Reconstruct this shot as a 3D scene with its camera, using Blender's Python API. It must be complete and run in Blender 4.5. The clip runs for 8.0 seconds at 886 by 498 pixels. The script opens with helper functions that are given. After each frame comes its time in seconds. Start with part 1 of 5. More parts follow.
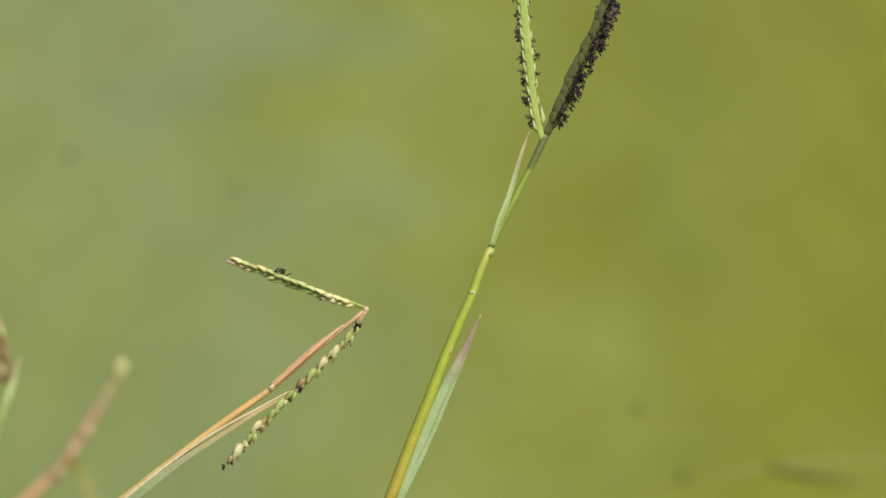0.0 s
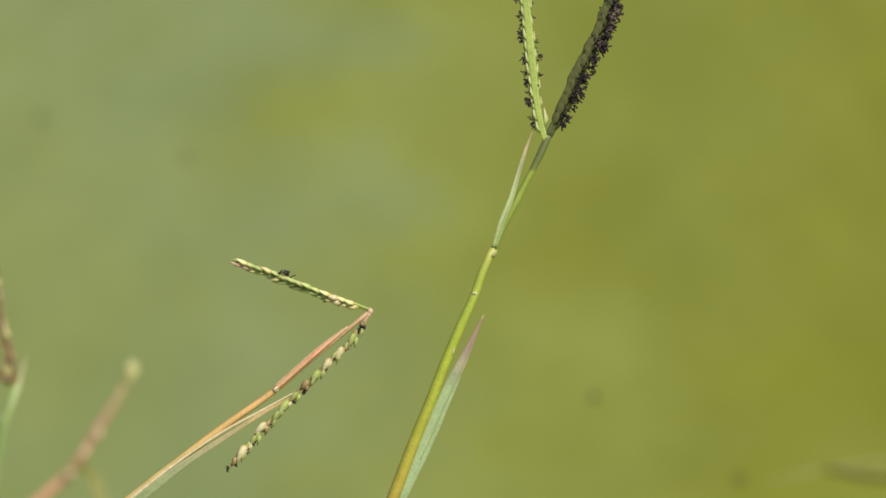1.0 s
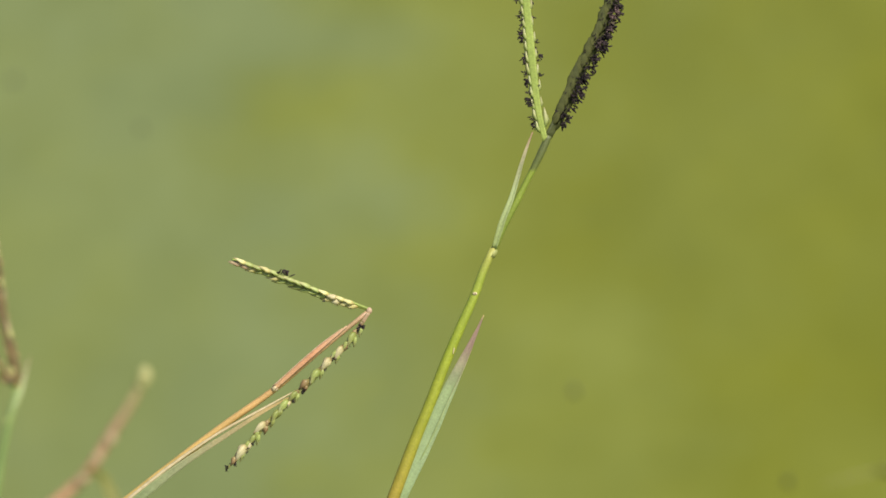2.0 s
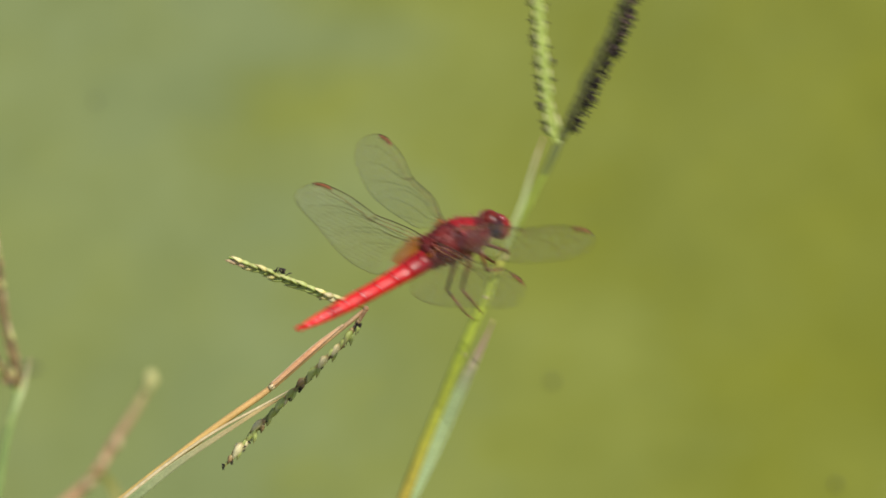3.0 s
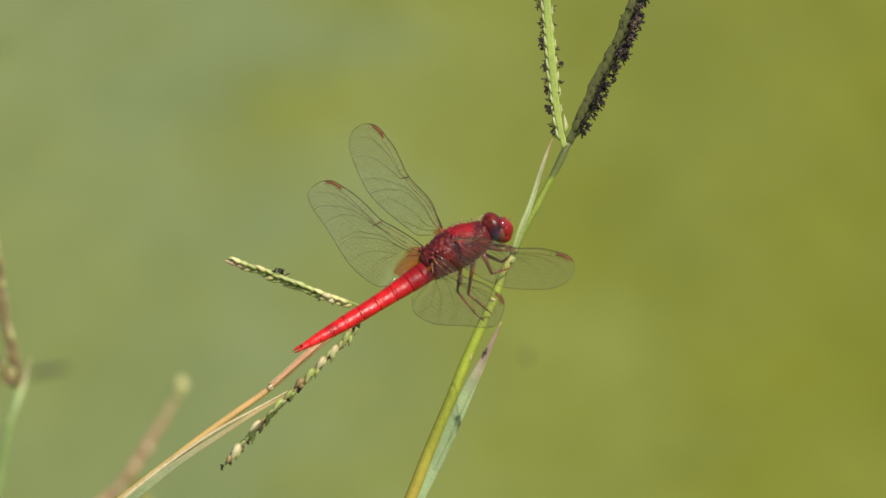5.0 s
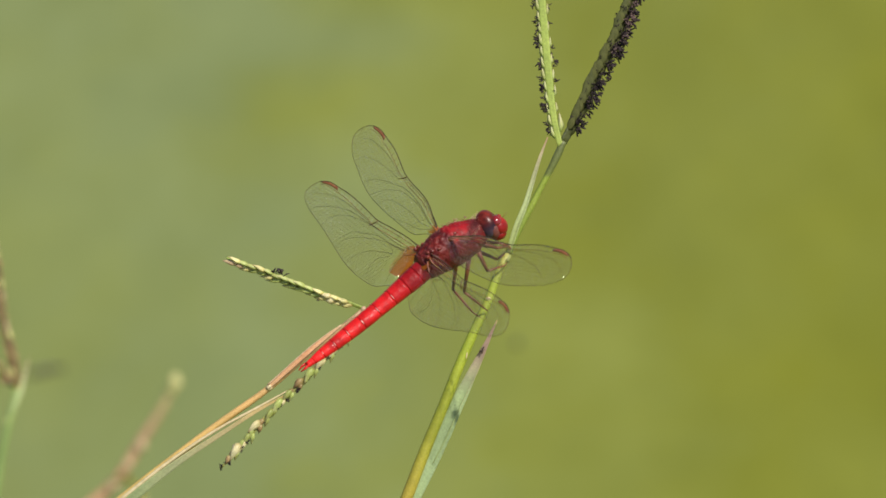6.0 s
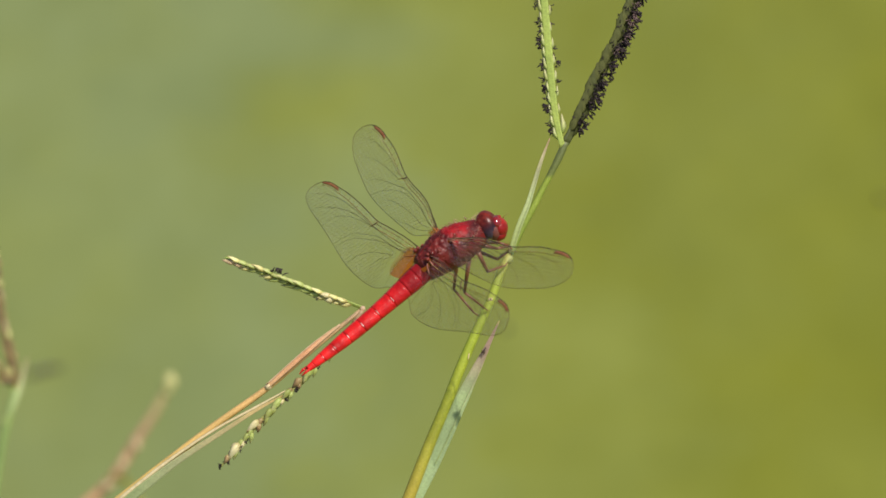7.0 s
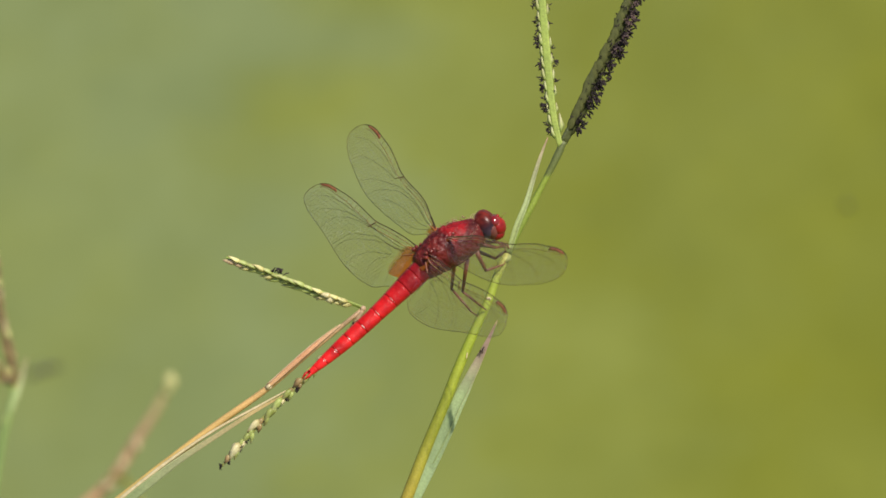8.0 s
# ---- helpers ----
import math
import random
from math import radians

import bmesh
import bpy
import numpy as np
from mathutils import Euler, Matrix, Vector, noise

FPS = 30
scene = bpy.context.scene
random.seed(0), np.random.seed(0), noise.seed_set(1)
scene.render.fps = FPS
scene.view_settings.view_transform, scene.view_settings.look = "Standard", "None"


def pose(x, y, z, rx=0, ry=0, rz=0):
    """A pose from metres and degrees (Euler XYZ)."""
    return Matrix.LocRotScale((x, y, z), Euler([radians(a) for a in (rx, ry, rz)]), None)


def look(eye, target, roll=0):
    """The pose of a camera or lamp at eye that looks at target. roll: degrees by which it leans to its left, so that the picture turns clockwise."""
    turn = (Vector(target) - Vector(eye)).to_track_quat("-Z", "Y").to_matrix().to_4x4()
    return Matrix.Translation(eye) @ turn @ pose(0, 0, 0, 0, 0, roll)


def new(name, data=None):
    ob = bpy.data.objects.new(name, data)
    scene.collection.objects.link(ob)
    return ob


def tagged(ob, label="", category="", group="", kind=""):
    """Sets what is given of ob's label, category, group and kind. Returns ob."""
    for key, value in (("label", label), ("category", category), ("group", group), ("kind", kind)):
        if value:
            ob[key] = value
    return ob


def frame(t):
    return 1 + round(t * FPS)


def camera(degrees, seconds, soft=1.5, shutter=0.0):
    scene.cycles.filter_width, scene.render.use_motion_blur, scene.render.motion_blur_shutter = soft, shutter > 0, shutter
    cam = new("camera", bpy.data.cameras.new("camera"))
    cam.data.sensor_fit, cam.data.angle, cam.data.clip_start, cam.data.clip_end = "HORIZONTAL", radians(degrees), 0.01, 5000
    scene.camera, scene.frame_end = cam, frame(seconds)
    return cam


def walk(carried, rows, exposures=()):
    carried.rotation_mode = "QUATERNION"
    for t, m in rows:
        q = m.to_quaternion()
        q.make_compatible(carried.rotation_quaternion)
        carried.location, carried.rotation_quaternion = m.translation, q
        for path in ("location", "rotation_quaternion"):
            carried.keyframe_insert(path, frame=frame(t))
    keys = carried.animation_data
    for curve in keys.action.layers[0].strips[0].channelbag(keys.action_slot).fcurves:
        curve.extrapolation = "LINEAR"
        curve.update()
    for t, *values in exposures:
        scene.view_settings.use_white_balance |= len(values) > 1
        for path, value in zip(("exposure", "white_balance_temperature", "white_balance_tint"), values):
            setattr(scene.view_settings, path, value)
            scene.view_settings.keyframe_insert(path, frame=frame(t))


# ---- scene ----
MM = 0.001
TILT = 28.0                 # the camera looks down by this angle
REACH = 1.0292              # metres from the lens to the perch
# The leaning frame of the perch: x right, y up along the picture, z towards the camera.
FRAME = pose(0, 0, 0.28, 90 - TILT, 0, 0)
EYE = FRAME @ Vector((0, 0, REACH))

cam = camera(8.0, 8.0, soft=1.65, shutter=0.7)
cam.data.dof.use_dof = True
cam.data.dof.focus_distance = REACH - 0.004
cam.data.dof.aperture_fstop = 25.0
STILL = pose(EYE.x, EYE.y, EYE.z, 90 - TILT, 0, 0)
walk(cam, [(0.0, STILL), (8.0, STILL)])

# ---- world and sun ----
SUN_DIR = Vector((0.36, -0.35, 0.865)).normalized()
world = bpy.data.worlds.new("sky")
scene.world = world
world.use_nodes = True
wn = world.node_tree.nodes
sky = wn.new("ShaderNodeTexSky")
sky.sky_type = 'NISHITA'
sky.sun_disc = False
sky.sun_elevation = math.asin(SUN_DIR.z)
sky.sun_rotation = math.atan2(SUN_DIR.x, SUN_DIR.y)
sky.air_density, sky.dust_density = 1.0, 1.5
wn["Background"].inputs["Strength"].default_value = 0.095
world.node_tree.links.new(sky.outputs[0], wn["Background"].inputs["Color"])
sun = new("sun", bpy.data.lights.new("sun", 'SUN'))
sun.data.energy, sun.data.angle, sun.data.color = 4.36, radians(0.53), (1.0, 0.95, 0.86)
sun.matrix_basis = look(SUN_DIR * 20, (0, 0, 0))
scene.view_settings.exposure = 0.0


# ---- materials ----
def nodes_of(name):
    m = bpy.data.materials.new(name)
    m.use_nodes = True
    nt = m.node_tree
    return m, nt, nt.nodes["Principled BSDF"], nt.nodes["Material Output"]


def ramp(nt, fac, stops):
    r = nt.nodes.new("ShaderNodeValToRGB")
    els = r.color_ramp.elements
    while len(els) < len(stops):
        els.new(0.5)
    for e, (p, c) in zip(els, stops):
        e.position, e.color = p, (*c, 1)
    nt.links.new(fac, r.inputs[0])
    return r.outputs[0]


def noise_tex(nt, scale, detail=3.0, coords="Object", rough=0.55, stretch=None):
    tc = nt.nodes.new("ShaderNodeTexCoord")
    n = nt.nodes.new("ShaderNodeTexNoise")
    n.inputs["Scale"].default_value = scale
    n.inputs["Detail"].default_value = detail
    n.inputs["Roughness"].default_value = rough
    out = tc.outputs[coords]
    if stretch:
        mp = nt.nodes.new("ShaderNodeMapping")
        mp.inputs["Scale"].default_value = stretch
        nt.links.new(out, mp.inputs[0])
        out = mp.outputs[0]
    nt.links.new(out, n.inputs["Vector"])
    return n.outputs["Fac"]


def mixed(nt, fac, a, b, blend='MIX'):
    m = nt.nodes.new("ShaderNodeMix")
    m.data_type, m.blend_type = 'RGBA', blend
    for sock, v in ((m.inputs[0], fac), (m.inputs[6], a), (m.inputs[7], b)):
        if hasattr(v, "is_linked"):
            nt.links.new(v, sock)
        else:
            sock.default_value = v if isinstance(v, float) else (*v, 1)
    return m.outputs[2]


def bump(nt, height, strength, dist):
    b = nt.nodes.new("ShaderNodeBump")
    b.inputs["Strength"].default_value = strength
    b.inputs["Distance"].default_value = dist
    nt.links.new(height, b.inputs["Height"])
    return b.outputs[0]


def plain(name, dark, light, rough=0.5, scale=900.0, relief=0.3, depth=0.0001, spec=0.5, stretch=None,
          grain=None, vary=0.0, sheen=0.0, coat=0.0):
    """A surface of two tones with broad mottling, fine grain and relief."""
    m, nt, p, out = nodes_of(name)
    a = noise_tex(nt, scale, 4, stretch=stretch)
    col = ramp(nt, a, [(0.3, dark), (0.7, light)])
    fine = noise_tex(nt, scale * 5, 2, stretch=stretch)
    col = mixed(nt, fine, col, grain or tuple(c * 0.7 for c in light), 'MIX') if grain else mixed(
        nt, 0.35, col, ramp(nt, fine, [(0.3, (0.55, 0.55, 0.55)), (0.7, (1.25, 1.25, 1.25))]), 'MULTIPLY')
    if vary:
        oi = nt.nodes.new("ShaderNodeObjectInfo")
        lo, hi = 1 - vary, 1 + vary
        col = mixed(nt, 1.0, col, ramp(nt, oi.outputs["Random"], [(0, (lo, lo, lo)), (1, (hi, hi * 0.95, hi * 0.8))]),
                    'MULTIPLY')
    nt.links.new(col, p.inputs["Base Color"])
    p.inputs["Roughness"].default_value = rough
    p.inputs["Specular IOR Level"].default_value = spec
    p.inputs["Sheen Weight"].default_value = sheen
    p.inputs["Coat Weight"].default_value = coat
    p.inputs["Coat Roughness"].default_value = 0.15
    nt.links.new(bump(nt, fine, relief, depth), p.inputs["Normal"])
    return m


def graded(name, stops, rough=0.45, axis="Y", scale=700.0, streak=(1, 1, 1), leafy=0.0, spec=0.5, vary=0.0):
    """Plant tissue whose natural colour changes along its length, with fibres along it."""
    m, nt, p, out = nodes_of(name)
    tc = nt.nodes.new("ShaderNodeTexCoord")
    sep = nt.nodes.new("ShaderNodeSeparateXYZ")
    nt.links.new(tc.outputs["Generated"], sep.inputs[0])
    col = ramp(nt, sep.outputs[axis], stops)
    blot = noise_tex(nt, scale * 0.35, 3)
    col = mixed(nt, 0.55, col, ramp(nt, blot, [(0.3, (0.72, 0.75, 0.7)), (0.7, (1.18, 1.15, 1.1))]), 'MULTIPLY')
    fine = noise_tex(nt, scale * 4, 3, stretch=streak)
    col = mixed(nt, 0.5, col, ramp(nt, fine, [(0.3, (0.7, 0.7, 0.65)), (0.7, (1.2, 1.2, 1.15))]), 'MULTIPLY')
    if vary:
        oi = nt.nodes.new("ShaderNodeObjectInfo")
        lo, hi = 1 - vary, 1 + vary
        col = mixed(nt, 1.0, col, ramp(nt, oi.outputs["Random"], [(0, (lo, lo * 0.95, lo * 0.85)), (1, (hi, hi, hi))]), 'MULTIPLY')
    nt.links.new(col, p.inputs["Base Color"])
    p.inputs["Roughness"].default_value = rough
    p.inputs["Specular IOR Level"].default_value = spec
    nt.links.new(bump(nt, fine, 0.45, 0.00015), p.inputs["Normal"])
    if leafy:
        tr = nt.nodes.new("ShaderNodeBsdfTranslucent")
        nt.links.new(col, tr.inputs["Color"])
        mx = nt.nodes.new("ShaderNodeMixShader")
        mx.inputs[0].default_value = leafy
        nt.links.new(p.outputs[0], mx.inputs[1])
        nt.links.new(tr.outputs[0], mx.inputs[2])
        nt.links.new(mx.outputs[0], out.inputs["Surface"])
    return m


def water_material():
    m, nt, p, out = nodes_of("turbid_pond_water")
    tc = nt.nodes.new("ShaderNodeTexCoord")
    sep = nt.nodes.new("ShaderNodeSeparateXYZ")
    nt.links.new(tc.outputs["Object"], sep.inputs[0])

    def calc(op, a, b):
        n = nt.nodes.new("ShaderNodeMath")
        n.operation = op
        for s, v in zip(n.inputs, (a, b)):
            if isinstance(v, (int, float)):
                s.default_value = v
            else:
                nt.links.new(v, s)
        return n.outputs[0]
    # an olive bloom of algae beside the perch, its edge running slantwise, and others strewn over the pond; the
    # blue-green between holds painted sky reflection
    wander = calc('MULTIPLY', calc('SUBTRACT', noise_tex(nt, 9.0, 3, rough=0.5), 0.5), 0.10)
    fray = calc('MULTIPLY', calc('SUBTRACT', noise_tex(nt, 30.0, 3), 0.5), 0.05)
    ragged = calc('ADD', wander, fray)

    def gap_from(x, y):
        n = nt.nodes.new("ShaderNodeVectorMath")
        n.operation = 'DISTANCE'
        n.inputs[1].default_value = (x, y, 0.0)
        nt.links.new(tc.outputs["Object"], n.inputs[0])
        return n.outputs["Value"]

    def patch(x, y, size, amount):
        return calc('MULTIPLY', calc('MAXIMUM', calc('SUBTRACT', 1.0, calc('DIVIDE', gap_from(x, y), size)), 0.0), amount)
    gap = gap_from(0.06, 0.53)
    slant = calc('MULTIPLY', calc('SUBTRACT', sep.outputs["Y"], 0.53), 0.08)
    near = calc('ADD', calc('ADD', calc('ADD', sep.outputs["X"], slant), ragged), -0.004)
    near = calc('MULTIPLY', near, 14.0)
    for x, y, size, amount in ((-0.034, 0.605, 0.05, 0.8), (-0.012, 0.545, 0.045, -0.3), (0.045, 0.535, 0.06, 0.3), (0.11, 0.64, 0.06, -0.5)):
        near = calc('ADD', near, patch(x, y, size, amount))
    near = calc('MAXIMUM', calc('MINIMUM', near, 0.72), -0.8)
    far = calc('MAXIMUM', calc('MINIMUM', calc('MULTIPLY', calc('SUBTRACT', noise_tex(nt, 0.9, 3), 0.54), 14.0), 1.0), -1.0)
    away = calc('MAXIMUM', calc('MINIMUM', calc('MULTIPLY', calc('SUBTRACT', gap, 0.30), 3.0), 1.0), 0.0)
    band = calc('ADD', calc('MULTIPLY', near, calc('SUBTRACT', 1.0, away)), calc('MULTIPLY', far, away))
    cloud = noise_tex(nt, 11.0, 3, rough=0.5, stretch=(1, 0.45, 1))
    wisp = noise_tex(nt, 30.0, 3, rough=0.5, stretch=(1, 0.45, 1))
    fac = calc('ADD', calc('MULTIPLY', band, 0.42), calc('ADD', calc('MULTIPLY', cloud, 0.7), calc('MULTIPLY', wisp, 0.3)))
    # blue-green low end: sky reflection put into the base colour
    col = ramp(nt, fac, [(0.12, (0.190, 0.225, 0.077)), (0.5, (0.198, 0.219, 0.037)), (0.95, (0.168, 0.178, 0.009))])
    blot = noise_tex(nt, 26.0, 3, stretch=(1, 0.45, 1))
    col = mixed(nt, 0.5, col, ramp(nt, blot, [(0.33, (0.80, 0.82, 0.74)), (0.67, (1.13, 1.12, 1.16))]), 'MULTIPLY')
    nt.links.new(col, p.inputs["Base Color"])
    p.inputs["Roughness"].default_value = 0.12
    p.inputs["IOR"].default_value = 1.333
    ripple = noise_tex(nt, 18.0, 2, stretch=(1, 0.6, 1))
    nt.links.new(bump(nt, ripple, 0.25, 0.004), p.inputs["Normal"])
    return m


def membrane_material():
    m, nt, p, out = nodes_of("wing_membrane")
    tr = nt.nodes.new("ShaderNodeBsdfTransparent")
    tr.inputs["Color"].default_value = (0.985, 0.985, 0.975, 1)
    gl = nt.nodes.new("ShaderNodeBsdfGlossy")
    gl.inputs["Roughness"].default_value = 0.12
    nt.links.new(bump(nt, noise_tex(nt, 2400, 2), 1.0, 0.0006), gl.inputs["Normal"])
    mx = nt.nodes.new("ShaderNodeMixShader")
    mx.inputs[0].default_value = 0.10
    nt.links.new(tr.outputs[0], mx.inputs[1])
    nt.links.new(gl.outputs[0], mx.inputs[2])
    nt.links.new(mx.outputs[0], out.inputs["Surface"])
    return m


def amber_material():
    """Amber stain: dense beside the body, fraying out along the wing."""
    m, nt, p, out = nodes_of("amber_wing_base")
    tr = nt.nodes.new("ShaderNodeBsdfTransparent")
    tr.inputs["Color"].default_value = (0.92, 0.50, 0.10, 1)
    p.inputs["Base Color"].default_value = (0.48, 0.14, 0.008, 1)
    p.inputs["Roughness"].default_value = 0.4
    tl = nt.nodes.new("ShaderNodeBsdfTranslucent")
    tl.inputs["Color"].default_value = (0.55, 0.20, 0.012, 1)
    a = nt.nodes.new("ShaderNodeMixShader")
    a.inputs[0].default_value = 0.4
    nt.links.new(p.outputs[0], a.inputs[1])
    nt.links.new(tl.outputs[0], a.inputs[2])
    tc = nt.nodes.new("ShaderNodeTexCoord")
    sep = nt.nodes.new("ShaderNodeSeparateXYZ")
    nt.links.new(tc.outputs["Generated"], sep.inputs[0])
    dense = ramp(nt, sep.outputs["X"], [(0.0, (0.9, 0.9, 0.9)), (0.5, (0.75, 0.75, 0.75)), (0.95, (0.3, 0.3, 0.3))])
    dense = mixed(nt, 0.7, dense, ramp(nt, noise_tex(nt, 1100, 3), [(0.35, (0.75, 0.75, 0.75)), (0.65, (1.2, 1.2, 1.2))]), 'MULTIPLY')
    stain = nt.nodes.new("ShaderNodeMixShader")
    nt.links.new(dense, stain.inputs[0])
    nt.links.new(tr.outputs[0], stain.inputs[1])
    nt.links.new(a.outputs[0], stain.inputs[2])
    clear = nt.nodes.new("ShaderNodeBsdfTransparent")
    fade = nt.nodes.new("ShaderNodeMixShader")
    nt.links.new(ramp(nt, sep.outputs["X"], [(0.0, (1, 1, 1)), (0.65, (0.95, 0.95, 0.95)), (1.0, (0.0, 0.0, 0.0))]), fade.inputs[0])
    nt.links.new(clear.outputs[0], fade.inputs[1])
    nt.links.new(stain.outputs[0], fade.inputs[2])
    nt.links.new(fade.outputs[0], out.inputs["Surface"])
    return m


def eye_material():
    """Compound eye: brown-red above, blue-grey below, glossy and finely faceted."""
    m, nt, p, out = nodes_of("compound_eye")
    tc = nt.nodes.new("ShaderNodeTexCoord")
    sep = nt.nodes.new("ShaderNodeSeparateXYZ")
    nt.links.new(tc.outputs["Generated"], sep.inputs[0])
    col = ramp(nt, sep.outputs["Z"], [(0.04, (0.075, 0.06, 0.085)), (0.2, (0.05, 0.034, 0.052)), (0.36, (0.034, 0.016, 0.024)), (0.5, (0.055, 0.010, 0.010)), (0.64, (0.11, 0.015, 0.011)),
                                     (0.95, (0.15, 0.019, 0.013))])
    spots = noise_tex(nt, 900, 3)
    col = mixed(nt, 0.8, col, ramp(nt, spots, [(0.35, (0.45, 0.45, 0.5)), (0.65, (1.4, 1.25, 1.2))]), 'MULTIPLY')
    nt.links.new(col, p.inputs["Base Color"])
    p.inputs["Roughness"].default_value = 0.3
    p.inputs["Specular IOR Level"].default_value = 0.2
    v = nt.nodes.new("ShaderNodeTexVoronoi")
    v.inputs["Scale"].default_value = 9000
    nt.links.new(tc.outputs["Object"], v.inputs["Vector"])
    nt.links.new(bump(nt, v.outputs["Distance"], 0.15, 0.00003), p.inputs["Normal"])
    return m


def thorax_material():
    """Maroon sides, a redder shield on the front of the back, fine relief all over."""
    m, nt, p, out = nodes_of("maroon_thorax")
    tc = nt.nodes.new("ShaderNodeTexCoord")
    sep = nt.nodes.new("ShaderNodeSeparateXYZ")
    nt.links.new(tc.outputs["Object"], sep.inputs[0])

    def scaled(sock, lo, hi):
        r = nt.nodes.new("ShaderNodeMapRange")
        r.inputs[1].default_value, r.inputs[2].default_value = lo, hi
        nt.links.new(sock, r.inputs[0])
        return r.outputs[0]
    side = ramp(nt, noise_tex(nt, 700, 4), [(0.32, (0.05, 0.007, 0.007)), (0.5, (0.105, 0.008, 0.007)), (0.70, (0.18, 0.018, 0.012))])
    shield = ramp(nt, noise_tex(nt, 600, 3), [(0.3, (0.20, 0.006, 0.008)), (0.7, (0.36, 0.008, 0.011))])
    both = nt.nodes.new("ShaderNodeMath")
    both.operation = 'MULTIPLY'
    nt.links.new(scaled(sep.outputs["Z"], 0.0022, 0.0026), both.inputs[0])
    nt.links.new(scaled(sep.outputs["X"], -0.0002, 0.0006), both.inputs[1])
    nt.links.new(mixed(nt, both.outputs[0], side, shield), p.inputs["Base Color"])
    p.inputs["Roughness"].default_value = 0.45
    p.inputs["Specular IOR Level"].default_value = 0.25
    p.inputs["Coat Weight"].default_value = 0.12
    p.inputs["Coat Roughness"].default_value = 0.12
    pits = bump(nt, noise_tex(nt, 2600, 3), 0.6, 0.00025)
    nt.links.new(pits, p.inputs["Normal"])
    nt.links.new(bump(nt, noise_tex(nt, 1300, 3), 0.9, 0.0004), p.inputs["Coat Normal"])
    return m


def scarlet_material():
    """Scarlet cuticle, waxy and finely wrinkled; maroon towards the thorax, partly wing shade put into the colour."""
    m, nt, p, out = nodes_of("scarlet_abdomen")
    tc = nt.nodes.new("ShaderNodeTexCoord")
    sep = nt.nodes.new("ShaderNodeSeparateXYZ")
    nt.links.new(tc.outputs["Object"], sep.inputs[0])
    r = nt.nodes.new("ShaderNodeMapRange")
    r.inputs[1].default_value, r.inputs[2].default_value = 0.001, -0.024
    nt.links.new(sep.outputs["X"], r.inputs[0])
    # dark front end: own maroon plus painted shade of the wings
    col = ramp(nt, r.outputs[0], [(0.0, (0.20, 0.005, 0.008)), (0.22, (0.38, 0.006, 0.008)), (0.42, (0.62, 0.009, 0.010)), (1.0, (0.70, 0.014, 0.013))])
    blot = noise_tex(nt, 420, 4)
    col = mixed(nt, 0.85, col, ramp(nt, blot, [(0.34, (0.56, 0.46, 0.48)), (0.62, (1.15, 1.2, 1.15))]), 'MULTIPLY')
    nt.links.new(col, p.inputs["Base Color"])
    nt.links.new(ramp(nt, noise_tex(nt, 1800, 3), [(0.3, (0.32, 0.32, 0.32)), (0.7, (0.52, 0.52, 0.52))]), p.inputs["Roughness"])
    p.inputs["Specular IOR Level"].default_value = 0.18
    p.inputs["Coat Weight"].default_value = 0.28
    p.inputs["Coat Roughness"].default_value = 0.14
    wrinkle = bump(nt, noise_tex(nt, 1500, 4), 0.55, 0.00022)
    nt.links.new(wrinkle, p.inputs["Normal"])
    nt.links.new(wrinkle, p.inputs["Coat Normal"])
    return m


WATER = water_material()
MEMBRANE = membrane_material()
AMBER = amber_material()
EYE_MAT = eye_material()
CULM = graded("green_culm", [(0.0, (0.34, 0.24, 0.035)), (0.82, (0.50, 0.340, 0.060)), (0.855, (0.47, 0.385, 0.052)), (0.89, (0.42, 0.430, 0.045)),
                             (0.94, (0.40, 0.48, 0.045)), (0.98, (0.42, 0.50, 0.07)), (1.0, (0.55, 0.52, 0.13))], leafy=0.12)
# sharp step near 0.7: cast shadow below the fork put into the colour
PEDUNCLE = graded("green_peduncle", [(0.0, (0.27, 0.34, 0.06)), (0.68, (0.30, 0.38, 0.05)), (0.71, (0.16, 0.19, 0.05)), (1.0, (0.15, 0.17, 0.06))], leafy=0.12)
COLLAR = plain("pale_collar", (0.30, 0.33, 0.08), (0.46, 0.46, 0.16), 0.5)
GLAUCOUS = graded("glaucous_leaf", [(0.0, (0.44, 0.57, 0.24)), (0.3, (0.46, 0.58, 0.30)), (0.66, (0.46, 0.57, 0.28)), (0.76, (0.50, 0.48, 0.29)),
                                    (0.86, (0.48, 0.33, 0.26)), (0.975, (0.48, 0.31, 0.24)), (1.0, (0.8, 0.6, 0.25))], leafy=0.3, rough=0.6)
BLADE = graded("narrow_leaf", [(0.0, (0.44, 0.52, 0.18)), (0.5, (0.52, 0.60, 0.29)), (0.85, (0.58, 0.50, 0.30)),
                               (1.0, (0.46, 0.26, 0.18))], leafy=0.15, rough=0.5)
RACHIS = graded("green_rachis", [(0.0, (0.50, 0.60, 0.14)), (1.0, (0.48, 0.60, 0.15))], leafy=0.25)
RACHIS_BROWN = graded("brown_green_rachis", [(0.0, (0.26, 0.26, 0.07)), (0.5, (0.32, 0.32, 0.09)), (0.8, (0.26, 0.18, 0.09)), (1.0, (0.42, 0.28, 0.16))], axis="X")
# rachis of the right branch, darkened to carry the shade it lies in
RACHIS_SHADED = graded("shaded_green_rachis", [(0.0, (0.10, 0.11, 0.04)), (1.0, (0.11, 0.12, 0.045))])
